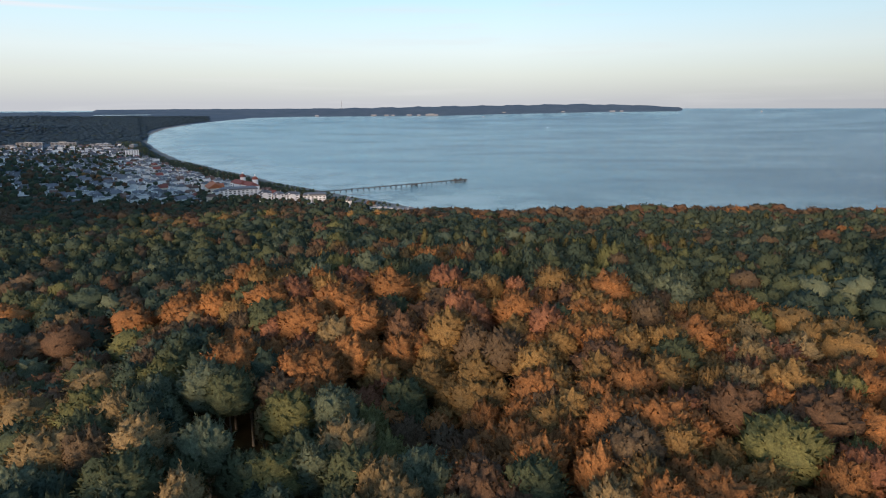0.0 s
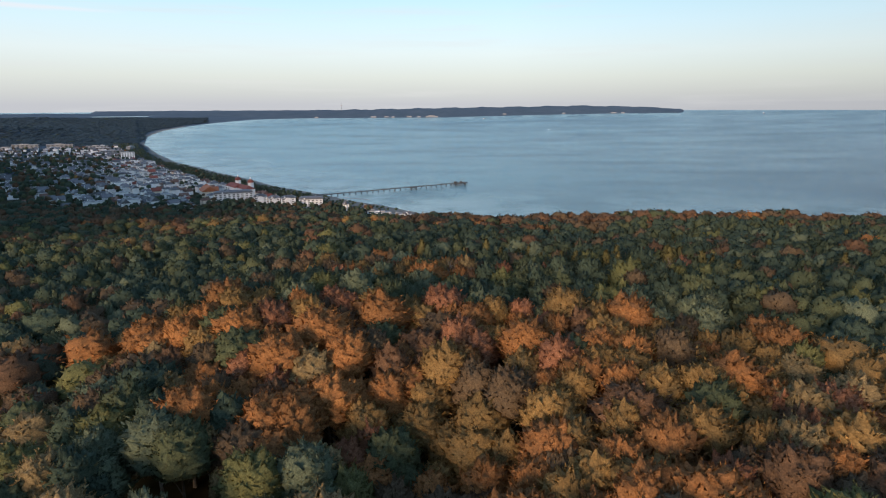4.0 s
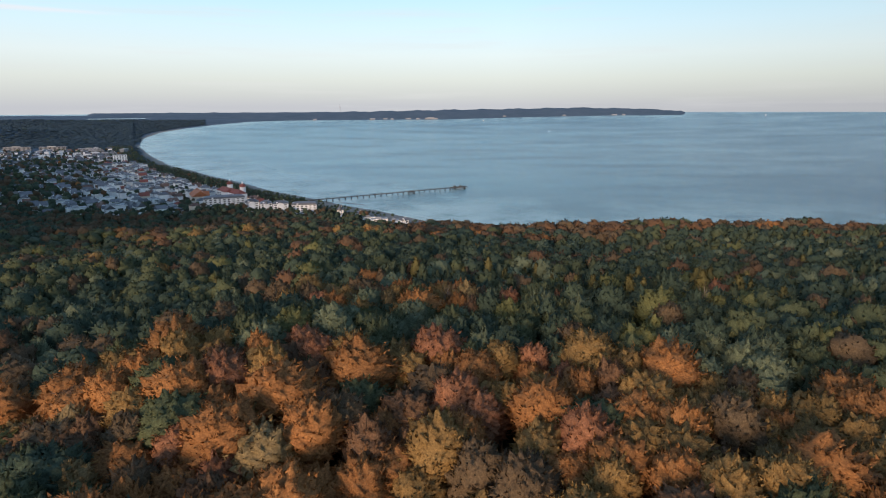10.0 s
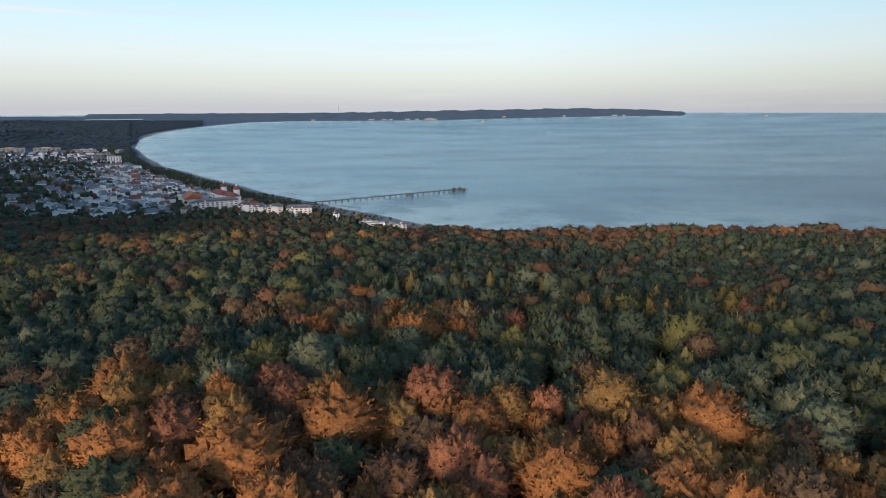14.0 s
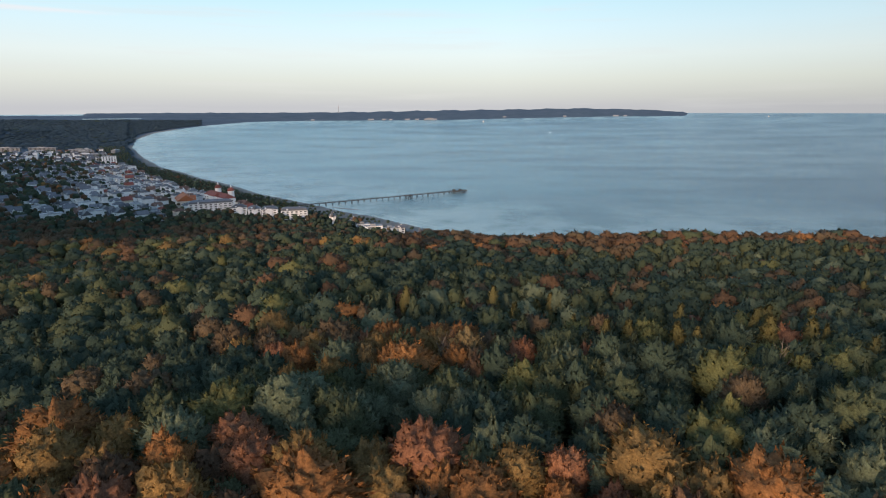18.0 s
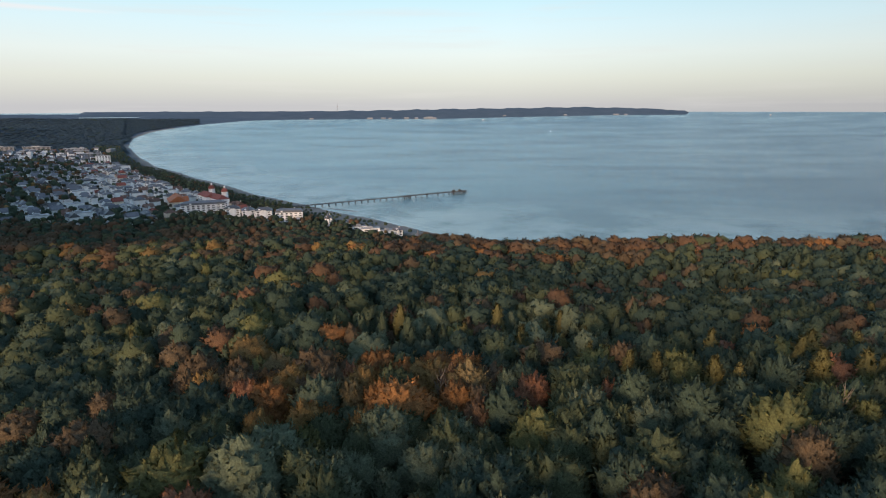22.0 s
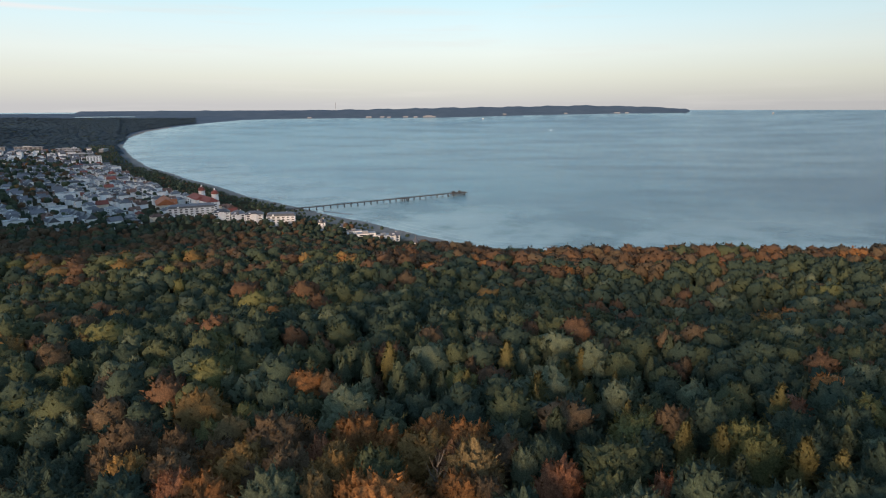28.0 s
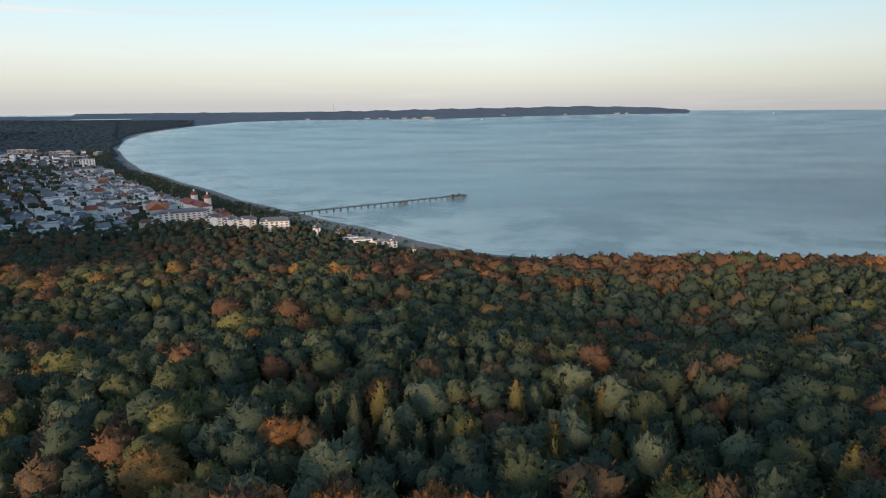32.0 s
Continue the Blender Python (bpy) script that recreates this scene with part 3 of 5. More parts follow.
def palette(x, y):
    """Weights of the twelve foliage colours at a place."""
    n1 = noise.noise(Vector((x * 0.018, y * 0.018, 1.7)))
    n2 = noise.noise(Vector((x * 0.03, y * 0.03, 9.2)))
    edge = float(np.interp(x, (-120, -92, -76, -50, -22, 0, 30, 52, 84, 110, 150), (204, 226, 240, 228, 222, 220, 217, 211, 198, 182, 166)))
    front = y < 172 - 0.75 * (x + 75) and x < 2
    if y < edge and x > -100 and not front:
        if x > 60 and n1 > -0.1:
            return (4, 6, 2.2, 0.6, 0.1, 0.9, 0, 1.0, 0.8, 0, 0, 0.9)
        return (5, 4.5, 2.4, 0.8, 0, 1.0, 0, 0.1, 0.9, 0, 0, 1.0)
    if front and x > -110:
        return (0.1, 0.4, 0.2, 0, 1.5, 3.0, 3, 0.8, 0.6, 0, 0, 1.6)
    if y < 262 and x <= -92:
        return (0.2, 0.2, 1.6, 0, 4, 2.5, 0.5, 0.2, 1.6, 0, 0, 0.2)
    if y < 330:
        if blob(x, y, -20, 292, 42, 24) > 0.4:
            return (2.5, 4.5, 1, 0.3, 0.4, 1.0, 0.3, 0.6, 2, 0.2, 0, 1.8)
        if x > 10 and y > 275:
            return (0.05, 0.1, 0.3, 0.1, 4, 3, 2.5, 0.6, 0.6, 2.2, 1.0, 0.1)
        if x > 46:
            return (0, 0, 0.1, 0, 6, 4, 1.2, 1.0, 0.5, 0.4, 0, 0)
        # dark green stand, weighted darker still in place of the shadow there
        if x < -60:
            return (0, 0, 0.1, 0, 8, 1, 0.3, 0, 1.2, 0.8, 0, 0)
        return (0, 0.05, 0.1, 0, 4.0, 4, 4.5, 0.8, 0.5, 0.4, 0.05, 0)
    if y > 556 + 14 * n2 and y < 720 and x > -40:
        return (0.3, 0, 4, 0, 1.0, 0.6, 0, 0, 4.0, 0, 0, 0) if y > 584 - 0.03 * x + 8 * n1 else (0.5, 0.2, 2.0, 0.1, 4, 2, 0, 0, 2.6, 0, 0, 0)
    if y > 640 and x <= -40 or (y > 585 and x < -330):
        return (0.05, 0, 1.2, 0, 3.0, 1.0, 0, 0, 4.0, 0, 0, 0)
    if y > 545 + 0.18 * (x + 200) and x <= -40:
        return (0.2, 0.5, 1.6, 0, 2.5, 3.5, 0, 1.0, 2.4, 0, 0, 0)
    if -40 < x < 60 and y < 400:
        return (0.1, 0.1, 0.5, 0, 3.5, 2.5, 5, 0.3, 1.2, 2.0, 0.6, 0.1)
    w = [0.06, 0.05, 0.35, 0, 7, 3.5, 1.2, 0.1, 1.1, 0.6, 0.1, 0]
    if n1 > 0.2:
        w[0] += 0.2; w[2] += 1.5; w[8] += 2.0
    if n2 > 0.2:
        w[5] += 4; w[7] += 0.4
    if x < -60:
        w[5] += 3.5; w[7] += 0.7; w[1] += 0.2
    return w


def forest_places():
    """Trees over the hill, a jittered lattice with wider and closer stands."""
    out = []
    y = 62.0
    row = 0
    while y < 905:
        step = 9.2 if y < 225 else 8.8 if y < 420 else 9.6 if y < 570 else 11.4
        wide = 0.755 * y + 16
        for i in range(int(-wide / step), int(wide / step) + 1):
            px = (i + 0.5 * (row % 2)) * step + rng.uniform(-3.0, 3.0)
            py = y + rng.uniform(-3.0, 3.0)
            out.append((px, py))
        y += step * 0.88
        row += 1
    return np.array(out)


places = forest_places()
pr, pa = polar(places[:, 0], places[:, 1])
pd = out_to_sea(pr, pa)
south = np.interp(places[:, 0], (-700, -560, -420, -260, -190, -120, -30, 10, 60), (830, 850, 850, 850, 840, 800, 735, 706, 760))
ok = (pd < -16) & (places[:, 1] < south)
# clearing with low roofs beyond the left crest
ok &= ~((np.abs(places[:, 0] + 212) < 30) & (np.abs(places[:, 1] - 700) < 24))
ok &= (places[:, 0] < 8) | (places[:, 1] < np.interp(places[:, 0], (8, 60, 134, 246, 330, 600), (706, 660, 624, 604, 596, 590)))
places = places[ok]
# narrow lanes of shade between the stands
lane = np.array([abs(noise.noise(Vector((a * 0.021, b * 0.021, 4.4)))) for a, b in places])
places = places[(lane > 0.011) | (places[:, 1] > 300) | (places[:, 0] > -30)]

# trees that stand out, each at its own place: x, y and size, by foliage
STANDING = {}
STANDING[0] = [(26, 104, 0.99), (15, 107, 1.19), (22, 117, 0.75), (16, 133, 1.01), (7, 141, 1.07), (-5, 142, 1.09), (-35, 149, 1.05), (-59, 150, 1.29), (75, 155, 0.78), (41, 161, 1.05), (-29, 161, 1.11), (-45, 176, 1.43), (-28, 179, 1.28), (91, 185, 1.38), (21, 187, 1.26), (-37, 192, 1.6), (-61, 194, 1.42), (-22, 205, 1.6), (55, 205, 1.6), (-115, 210, 1.38), (-97, 213, 1.6), (-76, 228, 1.6), (11, 303, 0.65), (1, 311, 0.65)]
STANDING[1] = [(44, 112, 1.03), (62, 137, 0.84), (51, 140, 1.09), (22, 153, 1.19), (48, 157, 1.11), (108, 157, 1.37), (-2, 176, 1.33), (103, 177, 1.6), (14, 214, 1.03), (38, 215, 1.44), (-39, 264, 0.65), (-16, 264, 0.66), (-29, 266, 0.85), (-19, 287, 0.95), (-59, 323, 1.3), (142, 427, 1.37), (-150, 455, 1.13), (-210, 578, 1.6)]
STANDING[2] = [(79, 121, 1.39), (62, 125, 1.22), (-131, 195, 1.6), (10, 269, 0.79), (-104, 428, 0.86), (87, 437, 1.6), (-64, 464, 1.39), (79, 471, 1.45), (-103, 497, 1.6), (-43, 555, 1.35), (-20, 574, 1.6), (230, 591, 1.6), (94, 598, 1.6), (31, 637, 1.6)]
STANDING[3] = [(49, 124, 0.94), (74, 139, 0.95), (73, 150, 0.65), (-19, 153, 0.8), (23, 216, 0.82), (-2, 218, 1.28), (42, 277, 0.67), (24, 283, 0.81), (-23, 296, 0.69)]
STANDING[4] = [(10, 235, 1.3), (-146, 237, 1.6), (35, 239, 1.15), (52, 254, 0.76)]
STANDING[5] = [(-56, 138, 1.14), (-110, 170, 1.19), (87, 232, 1.3), (-19, 233, 1.03), (22, 240, 1.08), (34, 252, 0.67), (76, 323, 0.91)]
STANDING[6] = [(-30, 135, 1.21), (60, 216, 1.12), (-50, 222, 1.13), (-18, 237, 0.99), (-34, 238, 1.48), (8, 238, 1.0), (46, 261, 1.01), (19, 291, 0.65)]
STANDING[7] = [(65, 111, 1.38), (92, 134, 0.98), (-21, 134, 0.97), (-105, 189, 1.44), (62, 235, 0.8), (-45, 236, 1.49), (70, 254, 1.49), (21, 258, 1.06), (-130, 409, 1.6)]
STANDING[8] = [(14, 164, 1.19), (6, 170, 1.16), (59, 179, 1.17), (-193, 270, 1.6), (-51, 287, 1.2), (-30, 293, 0.8), (-67, 302, 1.34)]
STANDING[9] = [(53, 296, 0.86), (-3, 338, 0.8), (2, 340, 0.8), (-27, 349, 0.8), (-20, 351, 0.8)]
STANDING[10] = [(72, 277, 0.91), (68, 281, 1.02), (96, 284, 1.35), (57, 290, 0.94), (51, 293, 0.93), (115, 294, 1.22), (101, 300, 1.35), (45, 311, 0.86), (82, 314, 1.07), (26, 325, 0.92), (28, 334, 1.15), (51, 341, 0.8), (22, 357, 1.26)]
STANDING[11] = [(-72, 91, 0.72), (-52, 100, 0.92), (-60, 108, 0.65), (-77, 127, 0.95), (-46, 132, 0.65), (-98, 145, 1.04), (-112, 146, 1.41), (-48, 314, 0.92)]
MARKS = [(px, py, c, "conifer" if c in (9, 10) else "narrow" if c == 11 and sz < 0.75 else "broad", sz) for c, trees in STANDING.items() for px, py, sz in trees]
mk = np.array([(m[0], m[1]) for m in MARKS])
msize = np.array([m[4] for m in MARKS])
near_mark = (np.hypot(places[:, None, 0] - mk[None, :, 0], places[:, None, 1] - mk[None, :, 1]) - 4.6 * msize[None]).min(1)
places = places[near_mark > 0.4]

TREES = []                              # x, y, foliage, kind, scale xy, scale z
for px, py in places:
    w = np.array(palette(px, py), float)
    # neighbours of a kind: each colour has stands of its own
    w = w * np.exp([1.9 * noise.noise(Vector((px * 0.022 + 13 * k, py * 0.022 - 7 * k, 0.5 * k))) for k in range(12)])
    c = int(rng.choice(12, p=w / w.sum()))
    kind = "conifer" if c in (9, 10) else "narrow" if (c in (6, 7, 11) and rng.uniform() < 0.25) or (c == 4 and rng.uniform() < 0.1) else "broad"
    if kind == "broad" and c in (4, 5, 6, 8) and -60 < px < 120 and 300 < py < 420 and rng.uniform() < 0.22:
        kind = "narrow"
    s = rng.uniform(0.84, 1.08)
    low = float(np.interp(py, (690, 790), (1.0, 0.72)))
    wide = rng.uniform(0.92, 1.28) if rng.uniform() < 0.75 else rng.uniform(1.28, 1.5)
    wide = wide * (1.0 if py < 225 else 0.88 if py < 420 else 0.98 if py < 570 else 1.3) * (1.05 if kind == "conifer" else 1.0)
    TREES.append([px, py, c, kind, s * wide * low, s * rng.uniform(0.95, 1.04) * low])
for px, py, c, kind, s in MARKS:
    TREES.append([px, py, c, kind, s, float(np.clip(0.75 + 0.28 * s, 0.9, 1.12))])
tx, ty = np.array([t[0] for t in TREES]), np.array([t[1] for t in TREES])
ground_z = land(tx, ty)


def level_of(px, py):
    if abs(px) < 100 and 70 < py < 305:
        return "near"
    if py < 400 or (abs(px) < 150 and py < 470):
        return "mid"
    return "far"


# trees near the path stand singly: one of each look is built, the others are copies of it
SPECIES = {0: ("beech_tree", "orange autumn beech with a dense rounded crown"), 1: ("hornbeam_tree", "amber autumn hornbeam with a feathery crown"),
           2: ("copper_beech_tree", "rust-brown autumn beech with a rounded crown"), 3: ("maple_tree", "red-leaved autumn maple among the green"),
           4: ("oak_tree", "dark green oak with a billowing crown"), 5: ("elm_tree", "olive green elm turning towards autumn"),
           6: ("willow_tree", "grey-green broadleaf tree with upright sprays"), 7: ("lime_tree", "yellow-green lime tree with a light crown"),
           8: ("chestnut_tree", "brown autumn tree with thinning leaves"), 9: ("spruce_tree", "dark green spruce with a pointed top"),
           10: ("larch_tree", "golden-green larch with a pointed top"), 11: ("birch_tree", "tan autumn birch with a slender crown")}
BUILT, COUNT = {}, {}


def single_tree(c, kind, v):
    """One tree with its trunk and crown, at the origin."""
    name, label = SPECIES[c]
    root = new(name)
    tagged(root, label, "tree", group=name.replace("_tree", " trees"))
    tv, tf = trunk_arrays(kind)
    trunk = new("trunk", mesh_object("trunk", tv, tf, [BARK_PALE if c in (11, 6) else BARK]))
    cv, cn, cs = SHAPE["near", kind][v]
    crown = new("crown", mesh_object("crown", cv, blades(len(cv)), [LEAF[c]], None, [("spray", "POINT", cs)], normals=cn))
    trunk.parent = crown.parent = root
    return root


def bare_tree():
    """A leafless tree: a trunk that forks into ever thinner limbs, at the origin."""
    root = new("bare_tree")
    tagged(root, "grey-brown leafless dead tree standing among green crowns", "tree", group="bare trees")
    tv, tf = tube([(0, 0, -0.6), (0.2, 0, 6), (-0.2, 0.2, 13), (0.1, 0, 20)], (0.4, 0.32, 0.22, 0.07))
    trunk = new("trunk", mesh_object("trunk", tv, tf, [BARK]))
    trunk.parent = root
    for i in range(14):
        h, ph = 11 + 0.8 * i, 2.4 * i
        c_, s_, reach = math.cos(ph), math.sin(ph), 4.6 - 0.22 * i
        bv, bf = tube([(0, 0, h), (c_ * reach * 0.5, s_ * reach * 0.5, h + 1.2), (c_ * reach, s_ * reach, h + 3.6)], (0.15, 0.11, 0.03))
        wv, wf = tube([(c_ * reach * 0.5, s_ * reach * 0.5, h + 1.2), (c_ * reach * 0.8 - s_, s_ * reach * 0.8 + c_, h + 3.0)], (0.09, 0.02))
        limb = new("limb", mesh_object("limb", np.concatenate([bv, wv]), np.concatenate([bf, wf + len(bv)]), [BARK]))
        limb.parent = root
    return root


for k, (px, py) in enumerate(((1, 283), (88, 263))):
    bare = bare_tree() if not k else copy_thing(bare, Matrix())
    bare.matrix_basis = Matrix.LocRotScale((px, py, float(land(px, py))), Euler((0, 0, 1.3 * k)), Vector((0.85, 0.85, 1.0)))

rest = {"mid": [], "far": []}
order = sorted(range(len(TREES)), key=lambda i: (abs(tx[i]) * 0.9 + max(0, ty[i] - 300) * 2))
for i in order:
    px, py, c, kind, sx, sz = TREES[i]
    lv = level_of(px, py)
    tz, turn = float(ground_z[i]), float(rng.uniform(0, 6.28))
    if lv == "near":
        COUNT[c] = COUNT.get(c, 0) + 1
        v = COUNT[c] % 6
        m = Matrix.LocRotScale((px, py, tz), Euler((0, 0, turn)), None)
        if (c, kind, v) not in BUILT:
            BUILT[c, kind, v] = ob = single_tree(c, kind, v)
            ob.matrix_basis = m
        else:
            ob = copy_thing(BUILT[c, kind, v], m)
        ob.scale = (sx, sx, sz)
    else:
        rest[lv].append((px, py, tz, c, kind, sx, sz, turn))


def joined_trees(rows, level, name, label):
    """Uncounted trees as one mesh of crowns and trunks."""
    vs, ns, mats, tints, sprays = [], [], [], [], []
    for px, py, tz, c, kind, sx, sz, turn in rows:
        v, nr, sp = SHAPE[level, kind][int(rng.integers(0, 6))]
        sprays.append(sp)
        co, si = math.cos(turn), math.sin(turn)
        m = np.array([[co * sx, si * sx, 0], [-si * sx, co * sx, 0], [0, 0, sz]])
        vs.append(v @ m + (px, py, tz))
        nr = nr @ np.array([[co, si, 0], [-si, co, 0], [0, 0, 1]])
        ns.append(unit(0.3 * nr + np.array([0, 0, 1.0])) if level == "speck" else nr)
        mats.append(np.full(len(v) // 3, c)); tints.append(np.full(len(v), rng.uniform()))
    v = np.concatenate(vs)
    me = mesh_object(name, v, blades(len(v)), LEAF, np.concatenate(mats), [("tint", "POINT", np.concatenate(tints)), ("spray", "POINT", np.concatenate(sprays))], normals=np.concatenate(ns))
    return tagged(new(name, me), label, "forest", kind="stuff")


joined_trees(rest["mid"], "mid", "hillside_forest", "mixed green and orange autumn forest on the slope")
joined_trees(rest["far"], "far", "distant_forest", "dark green and rust autumn forest towards the coast")
print("trees", len(TREES), {k: len(v) for k, v in rest.items()}, COUNT)

# ---------------------------------------------------------------- the town
trng = random.Random(11)


def part(name, bm, mat, parent=None, label=""):
    me = bpy.data.meshes.new(name)
    bm.to_mesh(me)
    bm.free()
    me.materials.append(mat)
    ob = new(name, me)
    if parent:
        ob.parent = parent
    if label:
        tagged(ob, label)
    return ob


def box(bm, x0, y0, z0, x1, y1, z1):
    v = [bm.verts.new(p) for p in ((x0, y0, z0), (x1, y0, z0), (x1, y1, z0), (x0, y1, z0), (x0, y0, z1), (x1, y0, z1), (x1, y1, z1), (x0, y1, z1))]
    for f in ((3, 2, 1, 0), (4, 5, 6, 7), (0, 1, 5, 4), (1, 2, 6, 5), (2, 3, 7, 6), (3, 0, 4, 7)):
        bm.faces.new([v[i] for i in f])
    return v


def prism(bm, x0, y0, x1, y1, z0, rise, hip=0.0, over=0.6, thick=0.35):
    """A pitched roof with eaves along x; hip: how far the ridge ends draw in."""
    x0, y0, x1, y1 = x0 - over, y0 - over, x1 + over, y1 + over
    ym = (y0 + y1) / 2
    low = [bm.verts.new(p) for p in ((x0, y0, z0 - thick), (x1, y0, z0 - thick), (x1, y1, z0 - thick), (x0, y1, z0 - thick))]
    eave = [bm.verts.new(p) for p in ((x0, y0, z0), (x1, y0, z0), (x1, y1, z0), (x0, y1, z0))]
    a, b = bm.verts.new((x0 + hip, ym, z0 + rise)), bm.verts.new((x1 - hip, ym, z0 + rise))
    bm.faces.new(low[::-1])
    for i in range(4):
        bm.faces.new((low[i], low[(i + 1) % 4], eave[(i + 1) % 4], eave[i]))
    bm.faces.new((eave[0], eave[1], b, a)); bm.faces.new((eave[2], eave[3], a, b))
    bm.faces.new((eave[1], eave[2], b)); bm.faces.new((eave[3], eave[0], a))


def lathe(bm, profile, n=12, cx=0.0, cy=0.0):
    """A turned body from (radius, height) pairs."""
    rings = [[bm.verts.new((cx + r * math.cos(6.2832 * i / n), cy + r * math.sin(6.2832 * i / n), z)) for i in range(n)] for r, z in profile]
    for lo, hi in zip(rings, rings[1:]):
        for i in range(n):
            bm.faces.new((lo[i], lo[(i + 1) % n], hi[(i + 1) % n], hi[i]))
    bm.faces.new(rings[0][::-1]); bm.faces.new(rings[-1])


WHITE = plain("white_render", (0.87, 0.87, 0.88), 0.8, 0.10, 0.2, 2.0, per_object=0.16)
CREAM = plain("cream_render", (0.70, 0.62, 0.52), 0.8, 0.12, 0.2, 2.0, per_object=0.15)
GREYWALL = plain("grey_render", (0.42, 0.42, 0.42), 0.8, 0.12, 0.2, 2.0, per_object=0.15)
# apartment walls in a darker, bluer grey that stands in for shade
SHADED_WALL = plain("shaded_block_wall", (0.22, 0.23, 0.245), 0.85, 0.18, 0.2, 2.0, per_object=0.15)
SLATE = plain("slate_roof", (0.115, 0.12, 0.138), 0.5, 0.22, 0.3, 3.0, per_object=0.4)
BROWNROOF = plain("brown_tile_roof", (0.15, 0.085, 0.065), 0.75, 0.22, 0.3, 3.0, per_object=0.3)
REDROOF = plain("red_tile_roof", (0.24, 0.065, 0.045), 0.75, 0.2, 0.3, 3.0, per_object=0.2)
ORANGEROOF = plain("orange_tile_roof", (0.42, 0.13, 0.05), 0.75, 0.15, 0.3, 3.0)
PALEROOF = plain("pale_flat_roof", (0.34, 0.35, 0.37), 0.7, 0.2, 0.2, 3.0, per_object=0.3)
WINDOW = plain("window_glass", (0.03, 0.035, 0.045), 0.15, 0.3, 0.5, 2.0)
# pier timber, darkened and cooled in colour to stand in for shade
TIMBER = plain("weathered_shaded_timber", (0.06, 0.06, 0.062), 0.85, 0.25, 0.4, 4.0)
STEEL = plain("dark_pier_steel", (0.035, 0.038, 0.042), 0.6, 0.25, 0.5, 4.0, metal=0.3)


def windows(parent, w, d, storeys, per, z0=1.0, h=3.2, tall=1.7):
    """Window bays on the front and one side, each a dark pane set in the wall."""
    wide = 0.5 * w / per
    fm, sm = bmesh.new(), bmesh.new()
    box(fm, -wide / 2, -0.06, 0, wide / 2, 0.06, tall)
    box(sm, -0.06, -d * 0.22, 0, 0.06, d * 0.22, tall)
    front, side = None, None
    if per < 3:
        sm.free()
    for s in range(storeys if per > 2 else min(storeys, 2)):
        if per < 3 and storeys > 2:
            s += 1
        for i in range(per):
            if front is None:
                ob = part("window", fm, WINDOW, parent)
                front = ob.data
            else:
                ob = new("window", front)
                ob.parent = parent
            ob.location = (-w / 2 + w * (i + 0.5) / per, -d / 2 - 0.03, z0 + s * h)
        if per < 3:
            continue
        if side is None:
            ob = part("window", sm, WINDOW, parent)
            side = ob.data
        else:
            ob = new("window", side)
            ob.parent = parent
        ob.location = (w / 2 + 0.03, 0, z0 + s * h)


